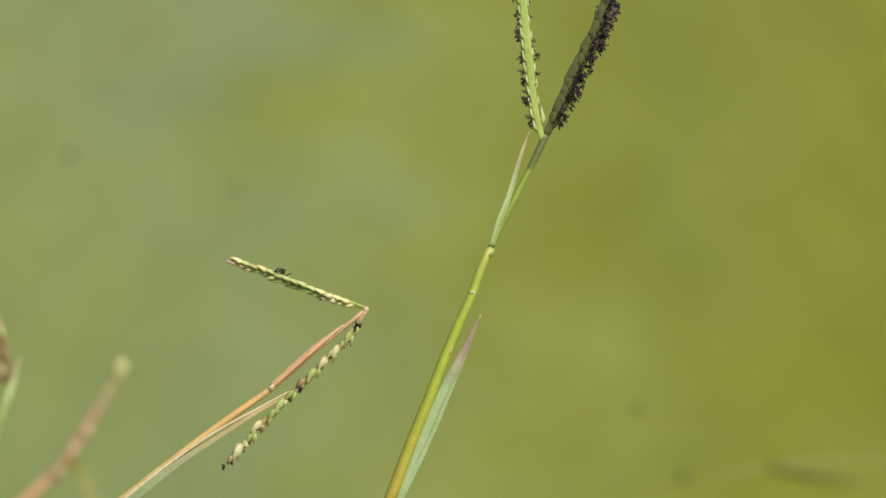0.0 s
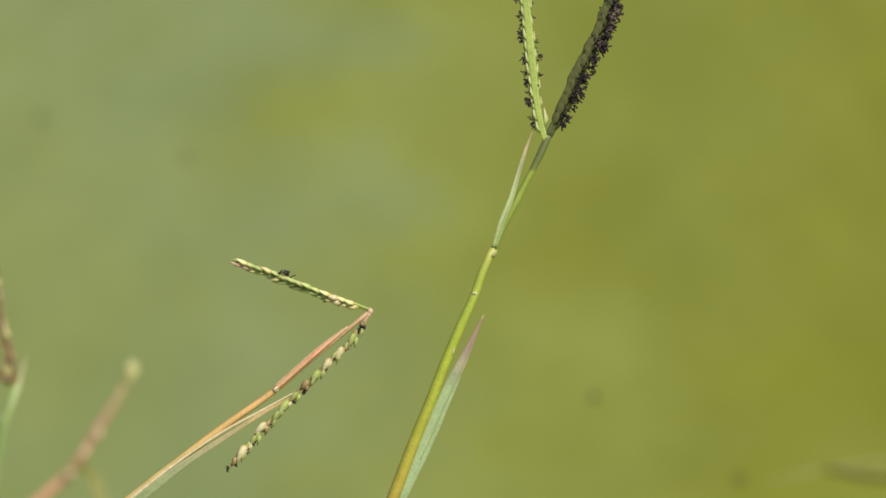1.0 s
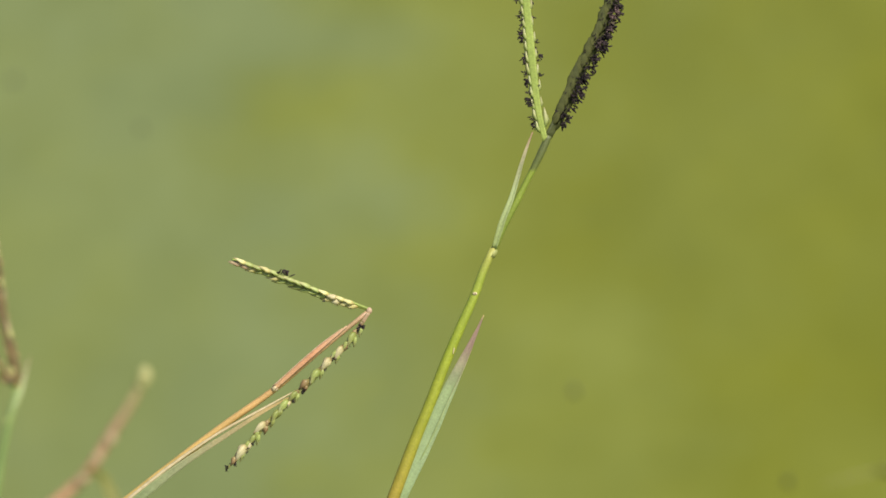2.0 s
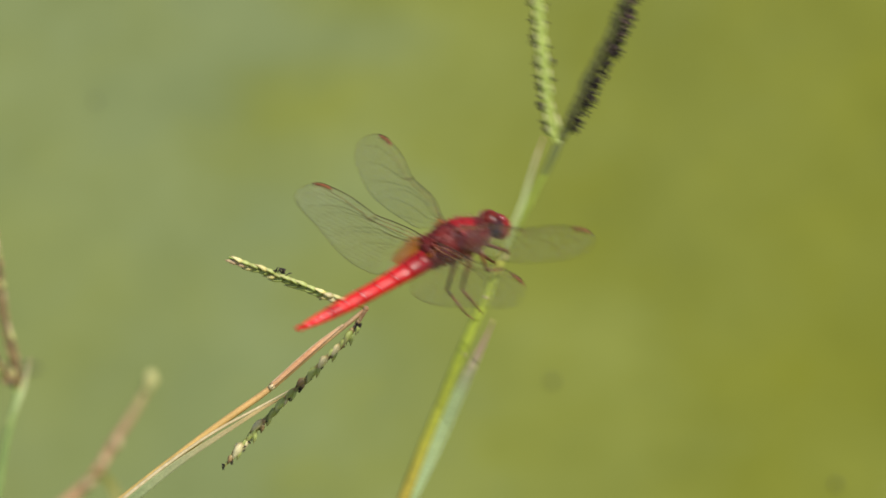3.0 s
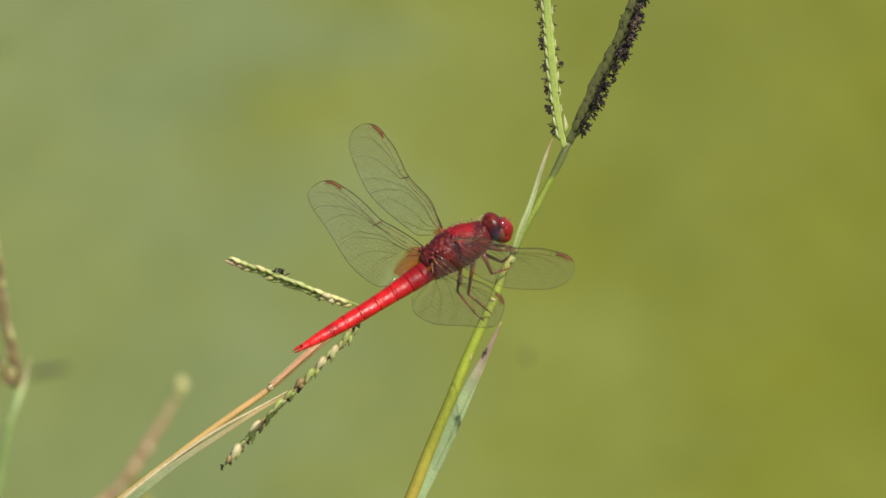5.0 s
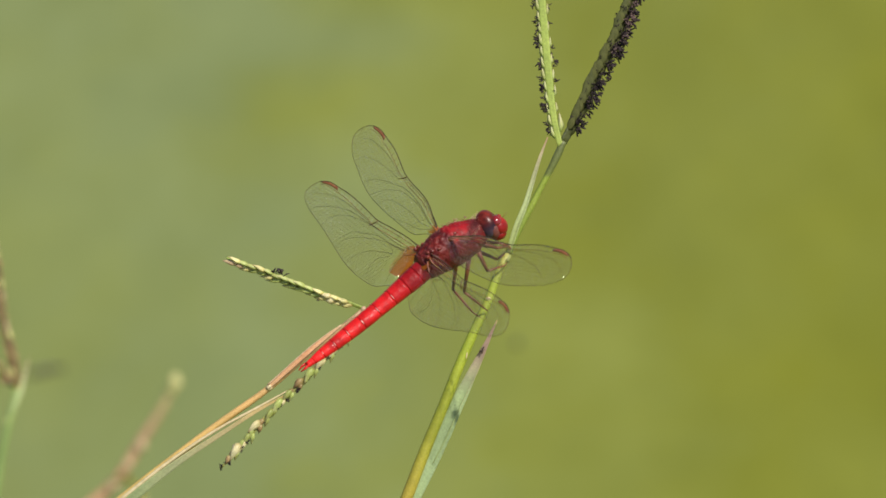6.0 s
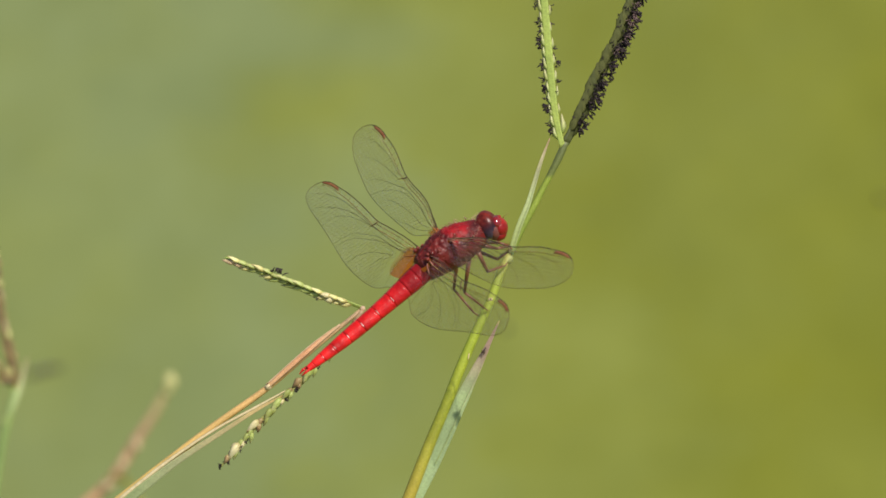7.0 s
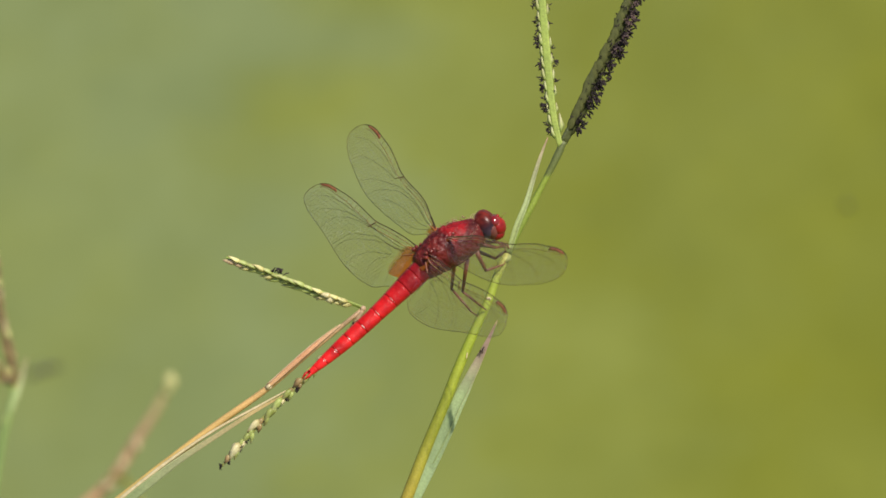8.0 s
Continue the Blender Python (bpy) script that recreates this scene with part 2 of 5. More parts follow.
SPIKELET = graded("green_spikelet", [(0.0, (0.30, 0.42, 0.07)), (0.4, (0.58, 0.62, 0.26)), (0.8, (0.76, 0.72, 0.42)), (1.0, (0.60, 0.54, 0.28))], axis="X", vary=0.15, leafy=0.15, streak=(0.25, 1.6, 1.6))
# spikelet of the right branch, shade painted into its green
SPIKELET_SHADED = plain("shaded_green_spikelet", (0.06, 0.068, 0.020), (0.09, 0.098, 0.030), 0.75, vary=0.12, spec=0.25)
STIGMA = plain("dark_purple_stigma", (0.014, 0.009, 0.010), (0.040, 0.022, 0.022), 0.8)
ANTHER = plain("mauve_brown_anther", (0.07, 0.04, 0.042), (0.20, 0.125, 0.11), 0.7)
STRAW = graded("orange_dry_culm", [(0.0, (0.42, 0.33, 0.08)), (0.55, (0.65, 0.49, 0.15)), (0.72, (0.69, 0.47, 0.14)), (0.86, (0.70, 0.42, 0.16)),
                                   (1.0, (0.52, 0.34, 0.20))], axis="X", rough=0.45)
RUSSET = graded("russet_sheath", [(0.0, (0.74, 0.46, 0.24)), (0.5, (0.74, 0.38, 0.20)), (1.0, (0.68, 0.46, 0.28))], axis="X", leafy=0.1)
DRYLEAF = graded("grey_tan_dry_leaf", [(0.0, (0.28, 0.40, 0.14)), (0.60, (0.31, 0.42, 0.18)), (0.76, (0.40, 0.41, 0.21)), (0.85, (0.54, 0.44, 0.22)), (1.0, (0.62, 0.42, 0.16))],
                 axis="X", leafy=0.2, rough=0.6)
CREAM = graded("cream_spikelet", [(0.0, (0.18, 0.13, 0.06)), (0.14, (0.55, 0.47, 0.22)), (0.4, (0.80, 0.71, 0.43)), (0.75, (0.84, 0.75, 0.48)), (0.92, (0.50, 0.36, 0.18)), (1.0, (0.14, 0.09, 0.05))], axis="X", vary=0.12, streak=(0.25, 1.6, 1.6))
JOINT = plain("pinkish_tan_joint", (0.52, 0.33, 0.19), (0.72, 0.52, 0.34), 0.5)
CREAMLEAF = plain("cream_leaf_edge", (0.54, 0.43, 0.22), (0.74, 0.61, 0.36), 0.5)
HUSK = plain("pale_husk", (0.44, 0.42, 0.15), (0.54, 0.50, 0.21), 0.6)
TAN = plain("tan_bud", (0.46, 0.30, 0.16), (0.64, 0.46, 0.26), 0.6)
BROWN = graded("brown_spikelet", [(0.0, (0.30, 0.24, 0.09)), (0.5, (0.36, 0.23, 0.11)), (1.0, (0.08, 0.05, 0.03))], axis="X", vary=0.3, streak=(0.25, 1.6, 1.6))
OLIVE = graded("green_young_spikelet", [(0.0, (0.16, 0.12, 0.04)), (0.15, (0.34, 0.40, 0.10)), (0.5, (0.48, 0.54, 0.17)), (0.82, (0.62, 0.60, 0.28)), (1.0, (0.20, 0.12, 0.06))], axis="X", vary=0.2, leafy=0.1, streak=(0.25, 1.6, 1.6))
YELLOW = graded("yellow_spikelet", [(0.0, (0.34, 0.27, 0.08)), (0.3, (0.68, 0.61, 0.24)), (0.75, (0.80, 0.72, 0.36)), (1.0, (0.38, 0.24, 0.11))], axis="X", vary=0.15, streak=(0.25, 1.6, 1.6))
REDSTALK = graded("reddish_stalk", [(0.0, (0.48, 0.26, 0.12)), (0.6, (0.72, 0.37, 0.20)), (0.9, (0.44, 0.27, 0.16)), (1.0, (0.46, 0.42, 0.17))])
OLIVELEAF = graded("olive_far_leaf", [(0.0, (0.27, 0.25, 0.05)), (1.0, (0.30, 0.29, 0.06))], leafy=0.2)
FARGREEN = graded("green_far_stem", [(0.0, (0.20, 0.34, 0.08)), (1.0, (0.26, 0.36, 0.11))], leafy=0.1)
THORAX = thorax_material()
PLATE = plain("glossy_brown_plate", (0.09, 0.012, 0.010), (0.24, 0.035, 0.02), 0.25)
NECK = plain("brown_neck", (0.10, 0.025, 0.02), (0.20, 0.05, 0.035), 0.6)
SCARLET = scarlet_material()
# near-white pink that paints the sun's glints on the abdomen joints
RIM_GLINT = plain("painted_rim_glint", (0.75, 0.40, 0.36), (0.90, 0.62, 0.58), 0.15)
FACE = plain("bright_red_face", (0.13, 0.006, 0.007), (0.38, 0.016, 0.013), 0.34, 420, spec=0.3)
BROW = plain("glossy_red_brow", (0.10, 0.006, 0.009), (0.26, 0.013, 0.014), 0.2, 420, spec=0.8)
PALEHAIR = plain("pale_brown_hair", (0.50, 0.27, 0.19), (0.68, 0.45, 0.33), 0.5)
HAIR = plain("reddish_hair", (0.26, 0.09, 0.06), (0.46, 0.20, 0.13), 0.5)
LEG = plain("red_brown_leg", (0.045, 0.016, 0.010), (0.32, 0.105, 0.045), 0.38, 400)
VEIN = plain("dark_brown_vein", (0.03, 0.018, 0.008), (0.11, 0.065, 0.022), 0.24)
NETVEIN = plain("light_brown_vein", (0.10, 0.08, 0.03), (0.24, 0.19, 0.09), 0.14, 800)
REDVEIN = plain("tan_brown_vein", (0.035, 0.018, 0.008), (0.42, 0.26, 0.09), 0.22, 420)
STIGMAWING = plain("red_brown_pterostigma", (0.20, 0.055, 0.018), (0.38, 0.135, 0.05), 0.4)
SCLERITE = plain("orange_wing_hinge", (0.34, 0.075, 0.014), (0.55, 0.16, 0.03), 0.4)
DRIFT = plain("olive_brown_drift", (0.19, 0.195, 0.038), (0.23, 0.225, 0.048), 0.5, 200)
DEBRIS = plain("dark_wet_debris", (0.05, 0.055, 0.03), (0.10, 0.10, 0.05), 0.5, 200)


# ---- building helpers ----
def part(name, bm, material, parent=None, label="", smooth=True):
    me = bpy.data.meshes.new(name)
    bmesh.ops.recalc_face_normals(bm, faces=bm.faces)
    bm.to_mesh(me)
    bm.free()
    if smooth:
        for poly in me.polygons:
            poly.use_smooth = True
    me.materials.append(material)
    ob = new(name, me)
    ob.parent = parent
    if label:
        tagged(ob, label)
    return ob


def knots(ctrl):
    out = [0.0]
    for p, q in zip(ctrl, ctrl[1:]):
        out.append(out[-1] + (Vector(q) - Vector(p)).length)
    return out


def spline(ctrl, n):
    """n + 1 points along a smooth curve through the control points, evenly spaced."""
    p = [Vector(c) for c in ctrl]
    k = knots(p)
    tan = []
    for i in range(len(p)):
        if i in (0, len(p) - 1):
            j = max(i, 1)
            tan.append((p[j] - p[j - 1]) / (k[j] - k[j - 1]))
        else:
            d0, d1 = k[i] - k[i - 1], k[i + 1] - k[i]
            tan.append(((p[i] - p[i - 1]) / d0 * d1 + (p[i + 1] - p[i]) / d1 * d0) / (d0 + d1))
    out = []
    for m in range(n + 1):
        s = k[-1] * m / n
        i = 0
        while i < len(k) - 2 and s > k[i + 1]:
            i += 1
        d = k[i + 1] - k[i]
        t = (s - k[i]) / d
        out.append(p[i] * (1 + 2 * t) * (1 - t) ** 2 + tan[i] * d * t * (1 - t) ** 2 + p[i + 1] * t * t * (3 - 2 * t) + tan[i + 1] * d * t * t * (t - 1))
    return out


def girths(ctrl, values, n):
    """Values given at the control points, in mm, read off at n + 1 even steps, in metres."""
    k = knots(ctrl)
    out = []
    for m in range(n + 1):
        s = k[-1] * m / n
        i = 0
        while i < len(k) - 2 and s > k[i + 1]:
            i += 1
        t = (s - k[i]) / (k[i + 1] - k[i])
        out.append((values[i] + (values[i + 1] - values[i]) * t) * MM)
    return out


def lerp_list(vals, t):
    x = t * (len(vals) - 1)
    i = min(int(x), len(vals) - 2)
    return vals[i] + (vals[i + 1] - vals[i]) * (x - i)


def frames_along(pts, ref=Vector((0, 0, 1))):
    out = []
    for i, q in enumerate(pts):
        t = (pts[min(i + 1, len(pts) - 1)] - pts[max(i - 1, 0)]).normalized()
        side = t.cross(ref)
        if side.length < 1e-6:
            side = t.cross(Vector((1, 0, 0)))
        side.normalize()
        out.append((q, t, side, side.cross(t).normalized()))
    return out


def tube(bm, pts, radii, sides=8, flat=1.0, groove=0.0):
    """A tapered tube along pts with closed ends."""
    rings = []
    n = len(pts)
    for i, (q, t, a, b) in enumerate(frames_along(pts)):
        r = lerp_list(radii, i / (n - 1))
        ring = []
        for k in range(sides):
            w = 2 * math.pi * k / sides
            rr = r * (1 + groove * math.cos(w * 4))
            ring.append(bm.verts.new(q + a * (math.cos(w) * rr) + b * (math.sin(w) * rr * flat)))
        rings.append(ring)
    for u, v in zip(rings, rings[1:]):
        for k in range(sides):
            bm.faces.new((u[k], u[(k + 1) % sides], v[(k + 1) % sides], v[k]))
    bm.faces.new(rings[0][::-1])
    bm.faces.new(rings[-1])


def ribbon(bm, pts, widths, thick, fold=0.25, twist=(0, 0), ref=Vector((0, 0, 1))):
    """A leaf blade: a strip with a folded midrib and real thickness."""
    n = len(pts)
    rows = []
    for i, (q, t, a, b) in enumerate(frames_along(pts, ref)):
        w = lerp_list(widths, i / (n - 1))
        ang = radians(twist[0] + (twist[1] - twist[0]) * i / (n - 1))
        a, b = a * math.cos(ang) + b * math.sin(ang), b * math.cos(ang) - a * math.sin(ang)
        top = [(-1, fold), (-0.5, fold * 0.4), (0, 0), (0.5, fold * 0.4), (1, fold)]
        rows.append([bm.verts.new(q + a * (x * w) + b * (y * w + thick * 0.5)) for x, y in top] +
                    [bm.verts.new(q + a * (x * w) + b * (y * w - thick * 0.5)) for x, y in top[::-1]])
    for u, v in zip(rows, rows[1:]):
        for k in range(10):
            bm.faces.new((u[k], u[(k + 1) % 10], v[(k + 1) % 10], v[k]))
    bm.faces.new(rows[0][::-1])
    bm.faces.new(rows[-1])


def blob(bm, centre, size, seg=20, rings=14, squash=None):
    """A closed rounded form; squash(v) reshapes the unit ball first."""
    made = bmesh.ops.create_uvsphere(bm, u_segments=seg, v_segments=rings, radius=1.0)["verts"]
    for v in made:
        c = v.co.copy()
        if squash:
            c = squash(c)
        v.co = Vector((centre[0] + c.x * size[0], centre[1] + c.y * size[1], centre[2] + c.z * size[2]))
    return made


def thing(name, base, label, category, group=""):
    """An Empty at the base of a thing in the leaning frame (millimetres)."""
    ob = new(name)
    ob.empty_display_size = 0.01
    ob.matrix_basis = FRAME @ Matrix.Translation(Vector(base) * MM)
    ob["base"] = [float(b) for b in base]
    return tagged(ob, label, category, group)


def local(base, pts):
    """Points in millimetres of the leaning frame, seen from a thing's base, in metres."""
    return [(Vector(p) - Vector(base)) * MM for p in pts]


# ---- the pond ----
bm = bmesh.new()
bmesh.ops.create_grid(bm, x_segments=40, y_segments=40, size=1200.0)
pond = part("water", bm, WATER)
tagged(pond, "calm turbid green pond water with algae and painted sky reflection", "water", kind="structure")


# ---- grasses ----
def spikelet_mesh(name, length, width, depth, material, seed=0, sharp=1.0):
    """A pointed, keeled grass spikelet of two glumes, flat below and a little uneven, along +x from its foot."""
    bm = bmesh.new()
    prof = [(0.0, 0.22), (0.08, 0.55), (0.22, 0.90), (0.38, 1.0), (0.56, 0.86), (0.72, 0.58), (0.87, 0.30), (1.0, 0.03)]
    rings = []
    for s, r in prof:
        ring = []
        bend = 0.30 * width * sharp * s * s
        for k in range(9):
            w = 2 * math.pi * k / 9
            y, z = math.cos(w), math.sin(w)
            wob = 1 + 0.36 * noise.noise(Vector((s * 3.1, y * 1.4 + seed * 7.3, z * 1.4)))
            keel = 1.0 + (0.28 if k in (2, 3) else 0.0) - (0.16 if k in (1, 4) else 0.0)
            ring.append(bm.verts.new((s * length, y * r * wob * width / 2 + bend,
                                      (z * r * wob * keel * depth * (0.62 if z > 0 else 0.3)) + 0.08 * depth * math.sin(math.pi * s))))
        rings.append(ring)
    for u, v in zip(rings, rings[1:]):
        for k in range(9):
            bm.faces.new((u[k], u[(k + 1) % 9], v[(k + 1) % 9], v[k]))
    bm.faces.new(rings[0][::-1])
    bm.faces.new(rings[-1])
    bmesh.ops.recalc_face_normals(bm, faces=bm.faces)
    me = bpy.data.meshes.new(name)
    bm.to_mesh(me)
    bm.free()
    for poly in me.polygons:
        poly.use_smooth = True
    me.materials.append(material)
    return me


def sprig(bm, at, way, size, rng):
    """A withered stigma or anther: a few crooked little rods."""
    for k in range(rng.randint(2, 4)):
        d = (way + Vector((rng.uniform(-1, 1), rng.uniform(-1, 1), rng.uniform(-1, 1))) * 0.8).normalized()
        start = at + Vector((rng.uniform(-1, 1), rng.uniform(-1, 1), rng.uniform(-1, 1))) * size * 0.25
        mid = start + d * size * 0.5
        end = mid + (d + Vector((rng.uniform(-1, 1), rng.uniform(-1, 1), rng.uniform(-1, 1))) * 0.7).normalized() * size * 0.5
        tube(bm, [start, mid, end], [size * 0.10, size * 0.14, size * 0.12], 5)


def raceme(parent, pts, face, meshes, pitch, spread, lift, seed, width, rachis_mat, label, tilt=14, roll=35, start=0.03,
           rows=(1, -1), fold=0.0, jitter=6, ends=(), plan=()):
    """One branch of a flower head: a flat rachis with two rows of overlapping spikelets on the side called face."""
    rng = random.Random(seed)
    line = spline(pts, 60)
    bm = bmesh.new()
    ribbon(bm, line, [width * 0.35, width * 0.5, width * 0.5, width * 0.45, width * 0.15], 0.00035, fold, ref=Vector(face))
    body = part("raceme", bm, rachis_mat, parent, label)
    total = sum((b - a).length for a, b in zip(line, line[1:]))
    count = int(total / pitch)
    spots = [(s, row, None, 1.0) for i in range(count) for row in rows
             for s in (start + (1 - start) * (i + (0.5 if row < 0 else 0.0)) / count,) if s <= 0.985]
    for s, row, mesh, size in plan or spots:
        k = min(int(s * 60), 59)
        q = line[k].lerp(line[k + 1], s * 60 - k)
        t = (line[k + 1] - line[k]).normalized()
        f = Vector(face) - t * t.dot(Vector(face))
        f.normalize()
        b = t.cross(f)
        out = (f * math.cos(radians(roll)) + b * row * math.sin(radians(roll))).normalized()
        w = radians(tilt + rng.uniform(-jitter, jitter))
        x = (t * math.cos(w) + b * row * math.sin(w)).normalized()
        z = (out - x * x.dot(out)).normalized()
        y = z.cross(x)
        m = Matrix((x, y, z)).transposed().to_4x4()
        m.translation = q + b * row * spread + f * lift
        ob = new("spikelet", mesh or rng.choice(ends if ends and (s > 0.80 or s < 0.22) else meshes))
        ob.parent = body
        sc = rng.uniform(0.92, 1.06) * (size if mesh else 1 if s < 0.85 else 0.8)
        ob.matrix_basis = m @ Matrix.Diagonal((sc, sc, sc, 1))
    return body, line


def stigmas(parent, line, spots, material, label):
    """spots: (from, to, count, side vector, distance, size, seed) along the line."""
    bm = bmesh.new()
    for a, b, count, side, dist, size, seed in spots:
        rng = random.Random(seed)
        for k in range(count):
            s = rng.uniform(a, b)
            i = min(int(s * 60), 59)
            q = line[i].lerp(line[i + 1], s * 60 - i)
            d = (Vector(side) + Vector((rng.uniform(-1, 1), rng.uniform(-1, 1), rng.uniform(-1, 1))) * 0.45).normalized()
            sprig(bm, q + d * dist * rng.uniform(0.6, 1.25), d, size * rng.uniform(0.6, 1.2), rng)
    ob = part("stigmas", bm, material, parent, label)
    return tagged(ob, kind="stuff")


GREEN_SP = [spikelet_mesh("green_spikelet", 3.3 * MM, 1.15 * MM, 0.9 * MM, SPIKELET, k) for k in range(3)]
SHADED_SP = [spikelet_mesh("shaded_spikelet", 3.6 * MM, 1.5 * MM, 0.28 * MM, SPIKELET_SHADED, 3 + k) for k in range(3)]
SP_BROWN = [spikelet_mesh("brown_spikelet", 2.7 * MM, 1.15 * MM, 0.9 * MM, BROWN, 9 + k) for k in range(2)]
SP_OLIVE = [spikelet_mesh("olive_spikelet", 3.5 * MM, 1.4 * MM, 1.0 * MM, OLIVE, 11 + k) for k in range(3)]
SP_SHORT_CREAM = [spikelet_mesh("cream_spikelet", 2.5 * MM, 1.15 * MM, 0.9 * MM, CREAM, 20 + k, 1.6) for k in range(2)]
SP_SHORT_GREEN = [spikelet_mesh("green_spikelet", 2.4 * MM, 1.05 * MM, 0.85 * MM, OLIVE, 22 + k, 1.6) for k in range(2)]
SP_SHORT_BROWN = spikelet_mesh("brown_spikelet", 2.0 * MM, 1.05 * MM, 0.8 * MM, BROWN, 24)
SP_SHORT_YELLOW = [spikelet_mesh("yellow_spikelet", 2.7 * MM, 0.85 * MM, 0.75 * MM, YELLOW, 25 + k, 1.6) for k in range(2)]
SP_SHARP_GREEN = [spikelet_mesh("green_spikelet", 3.0 * MM, 0.82 * MM, 0.7 * MM, OLIVE, 27 + k, 1.8) for k in range(2)]
SP_TAN = spikelet_mesh("tan_spikelet", 2.6 * MM, 1.0 * MM, 0.8 * MM, TAN, 14)
SP_YELLOW = [spikelet_mesh("yellow_spikelet", 2.8 * MM, 0.85 * MM, 0.7 * MM, YELLOW, 18 + k, 1.6) for k in range(2)]


def perch_grass():
    """The upright flowering stem on which the dragonfly settles."""
    base = (-86.0, -262.0, -73.0)
    g = thing("flowering_grass", base, "green flowering grass stem with two dark-tasselled flower branches, rising from the water", "grass",
              "grasses in the pond")

    def loc(*p):
        return local(base, p)
    culm = loc((-86, -262, -73), (-64, -190, -50), (-36.6, -115, -20), (-20.0, -71, -6), (-8.54, -40.5, 0), (-4.77, -30.5, 0), (-2.3, -24.4, 0),
               (0.0, -18.3, 0), (2.6, -12.1, 0), (4.77, -7.2, 0), (6.35, -2.7, 0), (7.85, 0.3, 0))
    bm = bmesh.new()
    tube(bm, spline(culm, 160), girths(culm, [1.5, 1.4, 1.27, 1.08, 0.97, 0.92, 0.88, 0.83, 0.77, 0.70, 0.66, 0.56], 160), 14, groove=0.025)
    body = part("culm", bm, CULM, g, "yellow-green stem, orange lower down")
    bm = bmesh.new()
    tube(bm, loc((7.45, -1.1, 0.05), (7.75, -0.5, 0.05), (8.05, 0.1, 0.05)), [0.54 * MM, 0.54 * MM, 0.46 * MM], 10)
    part("collar", bm, COLLAR, body, "pale yellow sheath collar")
    bm = bmesh.new()
    blob(bm, loc((4.75, -7.1, 0.62))[0], (0.42 * MM, 0.3 * MM, 0.28 * MM), 10, 8)
    scar = part("scar", bm, CREAMLEAF, body, "small whitish scar")
    bm = bmesh.new()
    blob(bm, loc((4.8, -7.1, 0.86))[0], (0.14 * MM, 0.12 * MM, 0.08 * MM), 8, 6)
    part("speck", bm, STIGMA, body, "dark speck")
    bm = bmesh.new()
    blob(bm, loc((1.3, -16.4, 0.78))[0], (0.12 * MM, 0.6 * MM, 0.12 * MM), 8, 8, lambda c: Vector((c.x + 0.8 * c.y, c.y, c.z)))
    part("pale_streak", bm, CREAMLEAF, body, "pale slanting streak on the stem")
    bm = bmesh.new()
    ped = loc((7.7, -0.2, 0), (9.9, 4.9, 0.1), (11.6, 8.1, 0.2), (13.1, 11.1, 0.2), (14.1, 13.0, 0.2), (15.7, 16.3, 0.2), (16.7, 18.6, 0.1))
    tube(bm, spline(ped, 40), girths(ped, [0.5, 0.62, 0.58, 0.5, 0.52, 0.62, 0.55], 40), 10)
    part("peduncle", bm, PEDUNCLE, g, "slender green upper stem with a painted shadow below the fork")
    bm = bmesh.new()
    ribbon(bm, spline(loc((7.95, 0.4, 0.5), (9.35, 4.95, 0.8), (10.6, 8.1, 0.9), (11.5, 11.1, 1.0), (12.35, 14.1, 1.1), (13.4, 17.3, 1.1), (14.1, 19.2, 1.0)), 36),
           [0.4 * MM, 0.5 * MM, 0.48 * MM, 0.4 * MM, 0.34 * MM, 0.24 * MM, 0.03 * MM], 0.00016, 0.5, (10, 30))
    part("leaf", bm, BLADE, g, "narrow pale green leaf with a reddish tip")
    bm = bmesh.new()
    ribbon(bm, spline(loc((-9.2, -46.0, -0.6), (-7.0, -40.5, -0.5), (-2.75, -30.5, -0.3), (-0.15, -24.4, -0.2), (2.65, -18.3, 0.0),
                          (4.5, -14.4, 0.2), (6.2, -10.6, 0.3)), 44),
           [0.35 * MM, 0.65 * MM, 1.0 * MM, 1.12 * MM, 1.02 * MM, 0.55 * MM, 0.05 * MM], 0.0002, 0.3, (-12, 12))
    leaf = part("leaf", bm, GLAUCOUS, g, "folded blue-green leaf with a pinkish tip")
    bm = bmesh.new()
    tube(bm, spline(loc((-4.0, -34.0, 0.1), (-2.15, -30.3, 0.2), (0.6, -24.2, 0.4), (3.4, -18.2, 0.6), (4.5, -15.4, 0.5)), 24), [0.05 * MM, 0.1 * MM, 0.1 * MM, 0.09 * MM, 0.04 * MM], 6)
    part("leaf_margin", bm, BLADE, leaf, "pale rolled leaf edge")
    # left branch: rachis towards the camera, pale spikelet edges on both sides
    up1 = loc((16.2, 17.6, 0.4), (15.1, 22.1, 0.6), (14.22, 28.3, 1.0), (13.58, 34.3, 1.4), (12.95, 40.5, 1.8), (11.9, 54.0, 2.0), (10.0, 68.0, 1.6))
    edges = [(0.03 + 0.037 * k, 1, GREEN_SP[k % 3], 0.95) for k in range(26)] + [(0.045, -1, GREEN_SP[0], 0.95)] + [
        (0.11 + 0.052 * k, -1, GREEN_SP[k % 3], 0.6) for k in range(17)]
    r1, line = raceme(g, up1, (0.12, 0, -1), GREEN_SP, 1.9 * MM, 0.40 * MM, 0.10 * MM, 3, 1.25 * MM, RACHIS,
                      "green flower branch with pale spikelet edges", tilt=7, roll=58, jitter=4, plan=edges)
